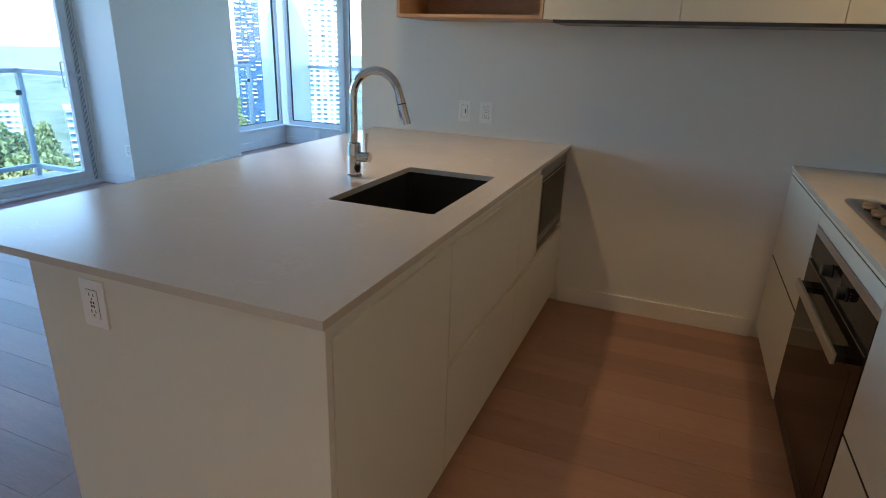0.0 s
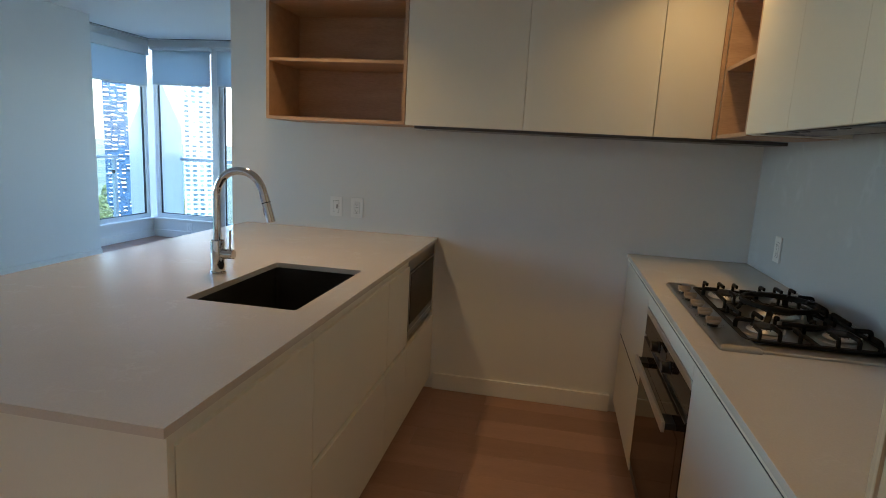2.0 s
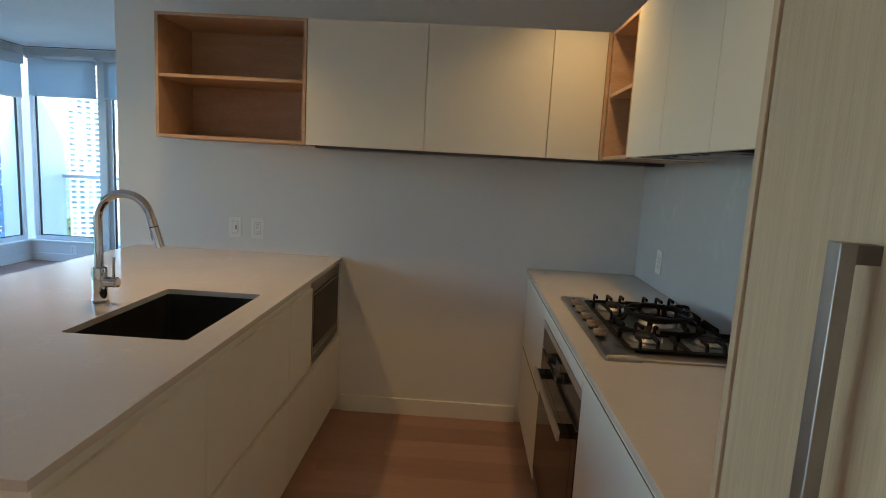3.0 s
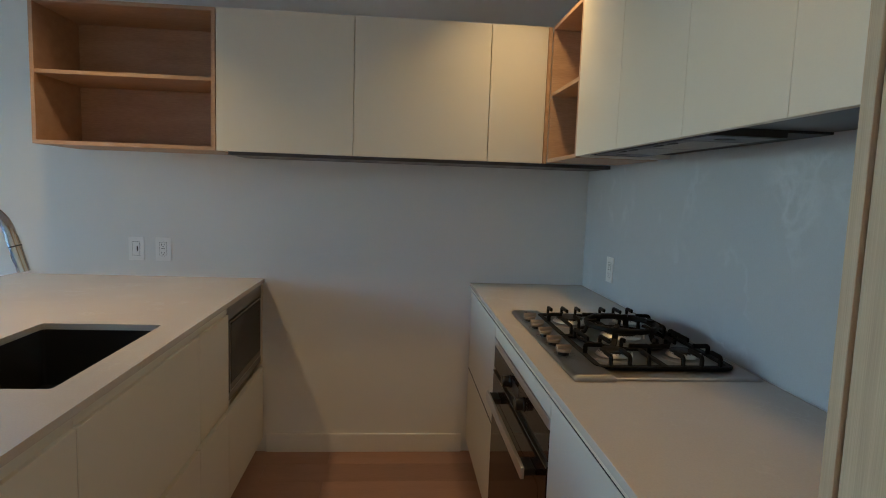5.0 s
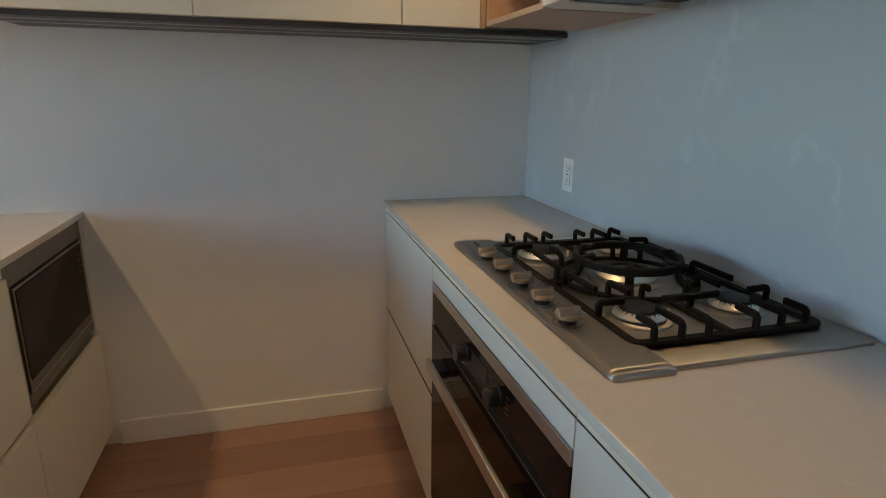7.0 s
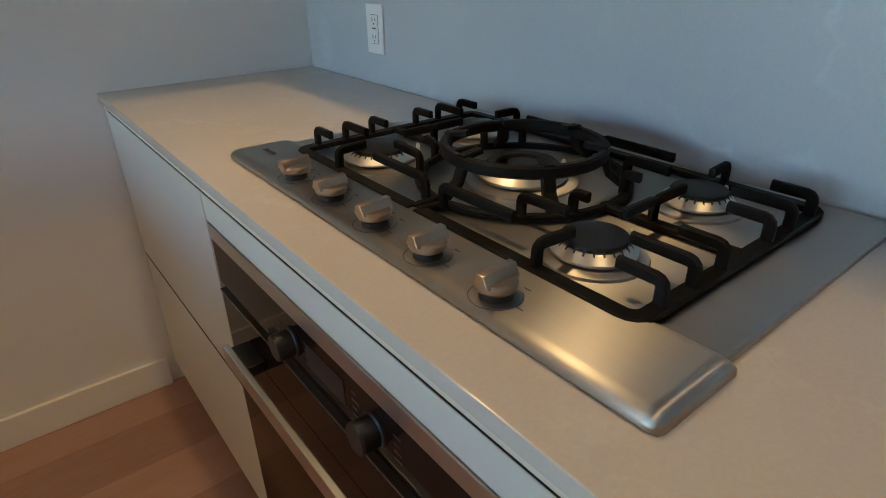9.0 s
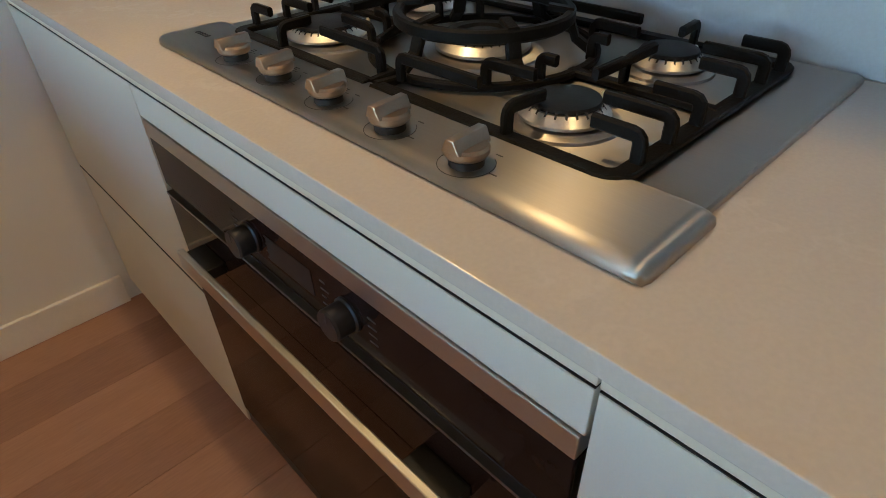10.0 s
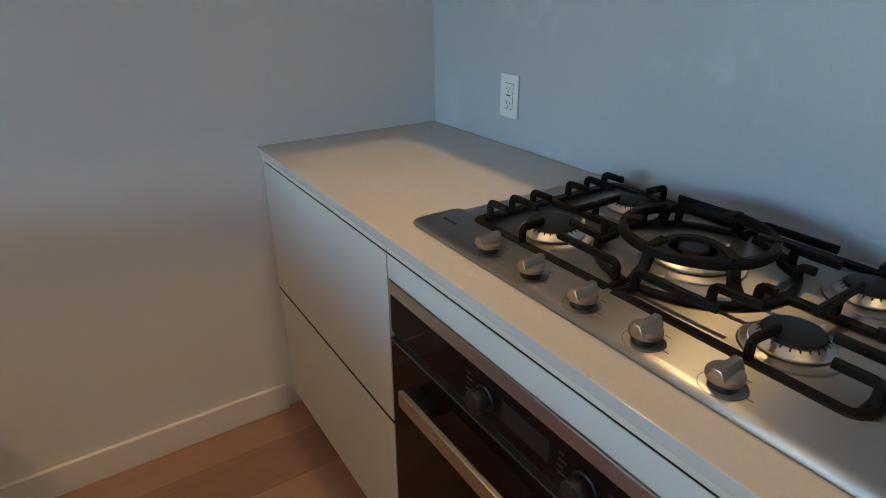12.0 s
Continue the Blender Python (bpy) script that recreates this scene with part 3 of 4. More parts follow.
part("button", sweep([(hx + dx * 0.05 - 0.015, TY, hz + dz * 0.05), (hx + dx * 0.075 - 0.015, TY, hz + dz * 0.075)], 0.005, seg=8), GASKET_AND_SHADE, tap)
part("handle_barrel", lathe([(0.019, 0.02), (0.019, 0.062), (0.017, 0.066), (0.0, 0.066)], (TX, TY, TOP + 0.075), "x", 24), CHROME, tap)
part("lever", sweep([(TX + 0.05, TY, TOP + 0.085), (TX + 0.054, TY, TOP + 0.165)], 0.0042, seg=10), CHROME, tap)

# ---- right-hand run ----
RX, RT = -0.600, -2.486
worktop_2 = solid("worktop", box((RX, RT, TOP - 0.02), (-0.005, -0.001, TOP), 0.0015), QUARTZ, "cream quartz worktop under the gas hob", "worktop")
RF = RX + 0.008  # face of the fronts
O0, O1 = -1.552, -0.741


def run_unit(label, y0, y1, fronts):
    u = thing("cabinet", (-0.3, (y0 + y1) / 2, 0.0), label, "cabinet", "base units under the hob")
    part("body", box((RF + 0.05, y0 + 0.001, 0.10), (-0.002, y1 - 0.001, TOP - 0.0205)), CARCASS, u)
    part("plinth", box((RF + 0.05, y0 + 0.001, 0.0), (-0.002, y1 - 0.001, 0.098)), FRONT, u)
    part("top_rail", box((RF + 0.001, y0 + 0.001, 0.8712), (RF + 0.05, y1 - 0.001, TOP - 0.0205), 0.001), CARCASS, u, "cream top rail")
    # black block behind the fronts paints the shade of the gap under the rail
    part("gap_shade", box((RF + 0.021, y0 + 0.001, 0.84), (RF + 0.05, y1 - 0.001, 0.871)), GASKET_AND_SHADE, u, "black block for the shade in the gap")
    for i, (z0, z1) in enumerate(fronts):
        part("drawer_front", box((RF, y0 + G, z0), (RF + 0.02, y1 - G, z1), 0.0015), FRONT, u)
        if i == 1:
            # added black strip, draws the dark of the gap above the upper front
            part("edge_shade", box((RF + 0.0012, y0 + G, z1 + 0.0002), (RF + 0.02, y1 - G, z1 + 0.0012)), GASKET_AND_SHADE, u, "black strip painting the shade along the edge")
        if i == 0:
            # thicker black strip, added to draw the shade in the split between fronts
            part("edge_shade", box((RF + 0.0008, y0 + G, z1 + 0.0002), (RF + 0.02, y1 - G, z1 + 0.0045)), GASKET_AND_SHADE, u, "black strip painting the shade along the edge")
            # channel coloured black to put in the shade between the two fronts
            part("finger_channel", box((RF + 0.022, y0 + 0.001, z1 - 0.02), (RF + 0.05, y1 - 0.001, z1 + 0.03)), GASKET_AND_SHADE, u, "finger channel blackened for its shade")
    return u


far_unit = run_unit("off-white handleless drawer unit against the back wall", O1, -0.004, [(0.070, 0.457), (0.466, 0.868)])
part("end_filler", box((RF - 0.0005, -0.030, 0.8684), (RF + 0.019, -0.004, TOP - 0.0205), 0.001), FRONT, far_unit)
run_unit("off-white handleless drawer unit beside the fridge", RT, O0, [(0.070, 0.457), (0.466, 0.868)])
ou = thing("cabinet", (-0.3, (O0 + O1) / 2, 0.0), "off-white oven housing with a slim filler front", "cabinet", "base units under the hob")
part("body", box((RF + 0.30, O0 + 0.001, 0.10), (-0.002, O1 - 0.001, TOP - 0.0205)), CARCASS, ou)
part("plinth", box((RF + 0.05, O0 + 0.001, 0.0), (-0.002, O1 - 0.001, 0.098)), FRONT, ou)
part("filler_front", box((RF, O0 + G, 0.818), (RF + 0.02, O1 - G, 0.868), 0.0015), FRONT, ou)
# black strip continuing the drawn shade along the oven filler
part("edge_shade", box((RF + 0.0012, O0 + G, 0.8682), (RF + 0.02, O1 - G, 0.8692)), GASKET_AND_SHADE, ou, "black strip painting the shade along the edge")
part("top_rail", box((RF + 0.001, O0 + 0.001, 0.8712), (RF + 0.05, O1 - 0.001, TOP - 0.0205), 0.001), CARCASS, ou, "cream top rail")
# the gap's shade again, as a black block over the oven
part("gap_shade", box((RF + 0.021, O0 + 0.001, 0.84), (RF + 0.05, O1 - 0.001, 0.871)), GASKET_AND_SHADE, ou, "black block for the shade in the gap")
part("bottom_filler", box((RF + 0.004, O0 + G, 0.070), (RF + 0.02, O1 - G, 0.115), 0.0015), BLACKPL, ou)

# oven
oven = thing("oven", (-0.45, (O0 + O1) / 2, 0.12), "built-in oven with black glass and a steel bar handle", "oven")
oy0, oy1 = O0 + 0.005, O1 - 0.005
OF = RF + 0.001
part("body", box((OF + 0.022, oy0, 0.118), (RF + 0.295, oy1, 0.815)), BLACKPL, oven)
part("top_strip", box((OF - 0.002, oy0, 0.786), (OF + 0.02, oy1, 0.815), 0.002), STEEL_H, oven, "brushed steel top strip")
panel = part("control_panel", box((OF, oy0, 0.700), (OF + 0.02, oy1, 0.785), 0.002), BLACKGLASS, oven, "black glass control panel")
part("display", box((OF - 0.0008, -1.19, 0.727), (OF + 0.002, -1.09, 0.765), 0), BLACKPL, panel)
for ky in (-1.050, -1.258):
    kn = part("knob", lathe([(0.022, -0.002), (0.022, 0.003), (0.0195, 0.005), (0.0195, 0.025), (0.018, 0.028), (0.0, 0.028)], (OF, ky, 0.743), "-x", 28), BLACKPL, panel, "black control knob")
    part("pointer", box((OF - 0.0286, ky - 0.001, 0.748), (OF - 0.0278, ky + 0.001, 0.760)), PRINTW, panel)
for ky in (-1.050, -1.258):
    for k in range(4):
        part("printed_mark", box((OF - 0.0006, ky + 0.034 + 0.006 * (k % 2), 0.728 + 0.011 * k), (OF, ky + 0.050, 0.7305 + 0.011 * k)), PRINTW, panel)
        part("printed_mark", box((OF - 0.0006, ky - 0.050, 0.728 + 0.011 * k), (OF, ky - 0.036, 0.730 + 0.011 * k)), PRINTW, panel)
part("vent_gap", box((OF + 0.006, oy0, 0.688), (OF + 0.02, oy1, 0.6995)), GASKET_AND_SHADE, oven)
od = part("door", box((OF - 0.002, oy0, 0.125), (OF + 0.02, oy1, 0.687), 0.002), BLACKGLASS, oven, "dark glass door")
part("window", box((OF - 0.0026, oy0 + 0.07, 0.20), (OF - 0.001, oy1 - 0.07, 0.60), 0), BLACKGLASS, od)
part("edge_strip", box((OF - 0.004, oy0 + 0.002, 0.683), (OF + 0.01, oy1 - 0.002, 0.6875)), BRONZE, od)
HX = OF - 0.040
part("handle_bar", box((HX - 0.005, -1.448, 0.604), (HX + 0.006, -0.846, 0.638), 0.002), STEEL_H, od, "flat brushed steel bar handle")
for ky in (-0.886, -1.408):
    part("bracket", box((HX + 0.006, ky - 0.036, 0.612), (OF - 0.002, ky + 0.036, 0.632), 0.002), BLACKPL, od, "black handle bracket")

# ---- gas hob ----
CY = -1.137  # middle of the hob
hob = thing("gas_hob", (-0.28, CY, TOP), "stainless steel gas hob with five burners and black grates", "gas hob")
HZ = TOP + 0.0085
pan = prism(rounded(-0.448, -0.016, CY - 0.394, CY + 0.396, 0.012), TOP + 0.0005, HZ, r=0.0055)
part("pan", pan, STEEL, hob, "brushed steel pan")


def console():
    """The raised front strip with rounded nose and sloped ends."""
    b = bmesh.new()
    prof = [(-0.530, 0.0005), (-0.5325, 0.004), (-0.531, 0.010), (-0.526, 0.0148), (-0.518, 0.0165), (-0.436, 0.0165), (-0.428, 0.0145), (-0.418, 0.0080), (-0.418, 0.0005)]
    ys = [(-0.404, 0.30, 0.012), (-0.4015, 0.62, 0.004), (-0.396, 0.88, 0.001), (-0.388, 1.0, 0.0)]
    stations = [(CY + y, s, i) for y, s, i in ys] + [(CY - y, s, i) for y, s, i in reversed(ys)]
    rings = []
    for y, s, inset in stations:
        rings.append([b.verts.new((max(x, -0.5325 + inset) if x < -0.48 else min(x, -0.418 - inset * 0.5), y, TOP + z * s)) for x, z in prof])
    n = len(prof)
    for r0, r1 in zip(rings, rings[1:]):
        for k in range(n):
            b.faces.new((r0[k], r0[(k + 1) % n], r1[(k + 1) % n], r1[k]))
    b.faces.new(rings[0][::-1])
    b.faces.new(rings[-1])
    bmesh.ops.recalc_face_normals(b, faces=b.faces[:])
    return b


con = part("console", console(), STEEL, hob, "raised brushed steel front strip")
con.data.set_sharp_from_angle(angle=radians(60))
con.modifiers.new("normals", "WEIGHTED_NORMAL").keep_sharp = True
for q in range(5):
    part("maker_mark", box((-0.489, -0.776 - 0.008 * q, TOP + 0.0165), (-0.481, -0.7815 - 0.008 * q, TOP + 0.0169)), SLOT, hob, "small dark mark")
for i in range(5):
    ky = CY - 0.214 + 0.104 * i
    kx = -0.505
    loop = [(kx + 0.0262 * math.cos(radians(a)), ky + 0.0262 * math.sin(radians(a)), TOP + 0.0166) for a in range(0, 331, 15)]
    ring = sweep(loop, 0.0007, 0.0004)
    part("knob_ring", ring, PRINT, hob)
    part("knob_stem", lathe([(0.016, 0.0), (0.016, 0.006), (0.014, 0.009), (0.0, 0.009)], (kx, ky, TOP + 0.0165), seg=24), BLACKPL, hob)
    kb = lathe([(0.0190, 0.009), (0.0208, 0.012), (0.0208, 0.0165), (0.0190, 0.0195), (0.0, 0.0205)], (kx, ky, TOP + 0.0165), seg=32)
    grip = bmesh.new()
    low = [grip.verts.new((kx + a, ky + b, TOP + 0.033)) for a, b in ((-0.0105, -0.0215), (0.0105, -0.0215), (0.0105, 0.0215), (-0.0105, 0.0215))]
    high = [grip.verts.new((kx + a, ky + b, TOP + 0.0460)) for a, b in ((-0.0045, -0.0220), (0.0045, -0.0220), (0.0045, 0.0220), (-0.0045, 0.0220))]
    for q in range(4):
        grip.faces.new((low[q], low[(q + 1) % 4], high[(q + 1) % 4], high[q]))
    grip.faces.new(low[::-1])
    grip.faces.new(high)
    bmesh.ops.recalc_face_normals(grip, faces=grip.faces[:])
    bmesh.ops.bevel(grip, geom=grip.edges[:], offset=0.0013, segments=2, profile=0.5, affect="EDGES")
    absorb(kb, grip)
    bmesh.ops.rotate(kb, verts=kb.verts, cent=(kx, ky, TOP), matrix=Matrix.Rotation(radians(93), 3, "Z"))
    part("knob", kb, KNOBM, hob, "satin metal knob")
    for k, (dx_, dy_) in enumerate(((0.030, 0.012), (0.034, 0.012), (0.030, -0.012), (0.0, -0.031))):
        part("printed_mark", box((kx + dx_ - 0.0007, ky + dy_ - 0.004, TOP + 0.0166), (kx + dx_ + 0.0007, ky + dy_ + 0.004, TOP + 0.0169)), PRINT, hob)


def burner(x, y, r, wok=False):
    """A burner: dished seat, aluminium crown with flame slots, black cap, igniter."""
    part("burner_seat", lathe([(r * 1.58, 0.0), (r * 1.54, 0.003), (r * 1.36, 0.004), (r * 1.28, 0.0055), (r * 1.12, 0.006), (r * 0.9, 0.006)], (x, y, HZ), seg=40), STEEL, hob, "pressed steel burner seat")
    part("burner_gap", lathe([(r * 1.05, 0.006), (r * 1.05, 0.0085), (r * 0.9, 0.0085)], (x, y, HZ), seg=32), GASKET_AND_SHADE, hob)
    z0 = 0.0085
    if wok:
        crown = lathe([(r * 1.22, z0), (r * 1.22, z0 + 0.004), (r * 0.98, z0 + 0.014), (r * 0.80, z0 + 0.0155), (r * 0.74, z0 + 0.008), (r * 0.52, z0 + 0.008)], (x, y, HZ), seg=48)
        part("burner_crown", crown, ALU, hob, "cast aluminium burner crown")
        part("burner_cap", lathe([(r * 0.99, z0 + 0.014), (r * 1.02, z0 + 0.0165), (r * 0.95, z0 + 0.020), (r * 0.74, z0 + 0.019), (r * 0.70, z0 + 0.014)], (x, y, HZ), seg=48), CAPM, hob)
        part("burner_cap", lathe([(r * 0.46, z0 + 0.006), (r * 0.46, z0 + 0.015), (r * 0.42, z0 + 0.019), (0, z0 + 0.020)], (x, y, HZ), seg=32), CAPM, hob)
    else:
        crown = lathe([(r * 1.24, z0), (r * 1.24, z0 + 0.003), (r * 1.02, z0 + 0.012), (r * 0.6, z0 + 0.0125)], (x, y, HZ), seg=40)
        part("burner_crown", crown, ALU, hob, "cast aluminium burner crown")
        part("burner_cap", lathe([(r * 0.95, z0 + 0.0122), (r * 0.97, z0 + 0.0145), (r * 0.93, z0 + 0.0170), (r * 0.74, z0 + 0.0190), (0, z0 + 0.0196)], (x, y, HZ), seg=40), CAPM, hob)
    n = 24 if r < 0.04 else 30
    slots = bmesh.new()
    for k in range(n):
        a = 2 * math.pi * (k + 0.5) / n
        c, s = math.cos(a), math.sin(a)
        r0, r1 = (r * 0.97, r * 1.085)
        t = 0.0011
        v = [slots.verts.new((x + rr * c - sg * t * s, y + rr * s + sg * t * c, HZ + zz)) for rr, sg, zz in ((r1, -1, z0 + 0.0092), (r1, 1, z0 + 0.0092), (r0, 1, z0 + 0.0146), (r0, -1, z0 + 0.0146), (r0, -1, z0 + 0.0086), (r0, 1, z0 + 0.0086))]
        for f in ((0, 1, 2, 3), (0, 3, 4), (1, 5, 2), (0, 4, 5, 1)):
            slots.faces.new([v[q] for q in f])
    part("slot_ring", slots, GASKET_AND_SHADE, hob, smooth=False)
    part("igniter", lathe([(0.0032, 0.0), (0.0032, 0.012), (0.0018, 0.015), (0.0, 0.015)], (x + r * 1.42, y - r * 0.25, HZ + 0.004), seg=10), PLATE, hob, "white ceramic igniter")


BX0, BX1, WX = -0.354, -0.152, -0.252  # front and rear burners
BL, BR = CY + 0.205, CY - 0.212
burner(BX0 - 0.006, BL, 0.046)
burner(BX1, BL, 0.036)
burner(BX0 - 0.006, BR, 0.038)
burner(BX1, BR, 0.036)
burner(WX, CY, 0.052, wok=True)
TOPZ = TOP + 0.053  # top of the fingers


def hook(bm, foot, tip, top=TOPZ - 0.003, w=0.0085, h=0.013):
    """A finger that rises from the frame and bends level towards the burner."""
    f, t = Vector((*foot, TOP + 0.016)), Vector((*tip, top - h / 2))
    d = Vector((t.x - f.x, t.y - f.y, 0)).normalized()
    r = 0.008
    pts = [f, Vector((f.x, f.y, t.z - r))]
    pts += [Vector((f.x, f.y, t.z - r)) + d * r * (1 - math.cos(radians(a))) + Vector((0, 0, r * math.sin(radians(a)))) for a in (30, 60, 90)]
    pts += [t]
    side = Vector((-d.y, d.x, 0))
    b = bmesh.new()
    rings = []
    for i, p in enumerate(pts):
        tan = (pts[min(i + 1, len(pts) - 1)] - pts[max(i - 1, 0)]).normalized()
        up = side.cross(tan)
        c = 0.002
        rings.append([b.verts.new(p + side * a + up * e) for a, e in ((w / 2, -h / 2 + c), (w / 2, h / 2 - c), (w / 2 - c, h / 2), (-w / 2 + c, h / 2), (-w / 2, h / 2 - c), (-w / 2, -h / 2 + c), (-w / 2 + c, -h / 2), (w / 2 - c, -h / 2))])
    for r0, r1 in zip(rings, rings[1:]):
        for k in range(8):
            b.faces.new((r0[k], r0[(k + 1) % 8], r1[(k + 1) % 8], r1[k]))
    b.faces.new(rings[0][::-1])
    b.faces.new(rings[-1])
    bmesh.ops.recalc_face_normals(b, faces=b.faces[:])
    absorb(bm, b)


GX0, GX1 = -0.440, -0.066
FZ0 = TOP + 0.0150  # level of the flat foot frames


def half_grate(d, yb):
    """One of two grates: a flat frame cut out round the wok burner, with a finger above each side of its burners."""
    yo, yc = CY + d * 0.322, CY + d * 0.006
    bm = bmesh.new()
    run = [(GX0, yc)]
    for cx, a0, a1 in ((GX0 + 0.016, 180, 90), (GX1 - 0.016, 90, 0)):
        for k in range(5):
            a = radians(a0 + (a1 - a0) * k / 4)
            run.append((cx + 0.016 * math.cos(a), yo - d * 0.016 + d * 0.016 * math.sin(a)))
    run += [(GX1, yc)]
    sweep([(x, y, FZ0) for x, y in run], 0.019, 0.008, bm=bm)
    arc = [(WX - 0.148 * math.cos(radians(a)), CY + d * 0.148 * math.sin(radians(a)), FZ0 + 0.0003) for a in range(4, 177, 6)]
    sweep([(GX0, yc, FZ0 + 0.0003)] + arc + [(GX1, yc, FZ0 + 0.0003)], 0.012, 0.009, bm=bm)
    sweep([(WX, CY + d * 0.142, FZ0 + 0.0006), (WX, yo, FZ0 + 0.0006)], 0.015, 0.009, bm=bm)
    for bx in (BX0, BX1):
        e = 1 if bx == BX0 else -1
        for off, reach in ((-0.053, 0.048), (0.0, 0.070), (0.053, 0.048)):
            hook(bm, (bx + off, yo), (bx + off, yo - d * reach))
        hook(bm, (bx - e * 0.057, CY + d * 0.018), (bx - e * 0.055, CY + d * 0.140))
        hook(bm, (bx - e * 0.004, CY + d * 0.102), (bx, CY + d * 0.168))
        hook(bm, (bx + e * 0.050, CY + d * 0.136), (bx + e * 0.050, CY + d * 0.158))
        end = GX0 if e > 0 else GX1
        hook(bm, (end + e * 0.002, yb - d * 0.010), (end + e * 0.050, yb - d * 0.006))
        hook(bm, (WX, yb), (WX - e * 0.060, yb))
    part("grate", bm, IRON, hob, "black cast iron grate")


half_grate(1, BL)
half_grate(-1, BR)
WR = 0.111  # wok ring
circle = [(WX + WR * math.cos(2 * math.pi * k / 48), CY + WR * math.sin(2 * math.pi * k / 48), TOP + 0.0595) for k in range(49)]
part("wok_ring", sweep(circle + [circle[1]], 0.013, 0.017), IRON, hob, "black cast iron wok ring")
for k in range(6):
    a = radians(60 * k)
    c, q = math.cos(a), math.sin(a)
    part("ring_prong", sweep([(WX + (WR + 0.004) * c, CY + (WR + 0.004) * q, TOP + 0.066), (WX + (WR - 0.028) * c, CY + (WR - 0.028) * q, TOP + 0.070)], 0.015, 0.008), IRON, hob)
    part("ring_post", sweep([(WX + WR * c, CY + WR * q, TOP + 0.056), (WX + 0.120 * c, CY + 0.120 * q, TOP + 0.034), (WX + 0.146 * c, CY + 0.146 * q, TOP + 0.016)], 0.018, 0.010, up=(c, q, 0)), IRON, hob)

# ---- wall units ----
UZ0, UZ1, UY = 1.517, 2.110, -0.364


def open_shelf(label, lo, hi, axis, group=""):
    """An oak box open to one side, with one shelf. axis: the side it opens to."""
    (x0, y0, z0), (x1, y1, z1) = lo, hi
    t = 0.016
    u = thing("open_shelf", ((x0 + x1) / 2, (y0 + y1) / 2, z0), label, "shelf unit", group)
    part("bottom", box((x0, y0, z0), (x1, y1, z0 + t), 0.001), OAK, u)
    part("top", box((x0, y0, z1 - t), (x1, y1, z1), 0.001), OAK, u)
    zm = (z0 + z1) / 2 + 0.002
    if axis == "-y":
        part("side", box((x0, y0, z0 + t), (x0 + t, y1, z1 - t)), OAK, u)
        part("side", box((x1 - t, y0, z0 + t), (x1, y1, z1 - t)), OAK, u)
        part("back", box((x0 + t, y1 - 0.012, z0 + t), (x1 - t, y1, z1 - t)), OAK, u)
        part("shelf", box((x0 + t, y0 + 0.004, zm - t / 2), (x1 - t, y1 - 0.012, zm + t / 2), 0.001), OAK, u)
    else:
        part("side", box((x0, y0, z0 + t), (x1, y0 + t, z1 - t)), OAK, u)
        part("side", box((x0, y1 - t, z0 + t), (x1, y1, z1 - t)), OAK, u)
        part("back", box((x1 - 0.012, y0 + t, z0 + t), (x1, y1 - t, z1 - t)), OAK, u)
        part("shelf", box((x0 + 0.004, y0 + t, zm - t / 2), (x1 - 0.012, y1 - t, zm + t / 2), 0.001), OAK, u)
    return u


open_shelf("light oak open wall shelf with one board, empty", (-2.512, UY, UZ0), (-1.770, -0.001, UZ1), "-y", "open oak shelves")


def wall_unit(label, x0, x1, y0, y1, face, doors, group):
    """A wall unit with flat handleless doors on one face; doors are limits along it."""
    u = thing("wall_cabinet", ((x0 + x1) / 2, (y0 + y1) / 2, UZ0), label, "wall cabinet", group)
    part("body", box((x0, y0, UZ0 + 0.004), (x1, y1, UZ1)), CARCASS, u)
    for a, b in zip(doors, doors[1:]):
        if face == "-y":
            part("door_front", box((a + G, y0 - 0.020, UZ0), (b - G, y0 - 0.001, UZ1), 0.0012), FRONT, u)
        else:
            part("door_front", box((x0 - 0.020, a + G, UZ0), (x0 - 0.001, b - G, UZ1), 0.0012), FRONT, u)
    return u


BD = UY + 0.020
for a, b, word in ((-1.768, -1.187, "off-white handleless wall cabinet beside the oak shelf"), (-1.187, -0.595, "off-white handleless wall cabinet over the splashback"), (-0.595, -0.343, "narrow off-white wall cabinet in the corner")):
    wall_unit(word, a, b, BD, -0.001, "-y", [a, b], "wall cabinets")
lp = thing("light_profile", (-0.9, -0.14, UZ0), "dark aluminium light panel under the wall cabinets, off", "light panel")
part("panel", box((-1.735, -0.300, UZ0 - 0.012), (-0.002, -0.002, UZ0 + 0.0035), 0.001), LEDM, lp)
for yy in (-0.235, -0.130):
    part("diffuser", box((-1.73, yy - 0.008, UZ0 - 0.0135), (-0.01, yy + 0.008, UZ0 - 0.011)), GOLA, lp, "grey light strip, off")
open_shelf("narrow light oak open corner shelf with one board", (-0.324, -0.782, UZ0 + 0.004), (-0.001, -0.366, UZ1), "-x", "open oak shelves")
solid("filler_strip", box((-0.342, UY + 0.002, UZ0), (-0.3255, -0.366 + 0.02, UZ1)), OAK, "slim light oak filler strip in the corner", "filler strip")
RXF, RZ0 = -0.325, 1.526
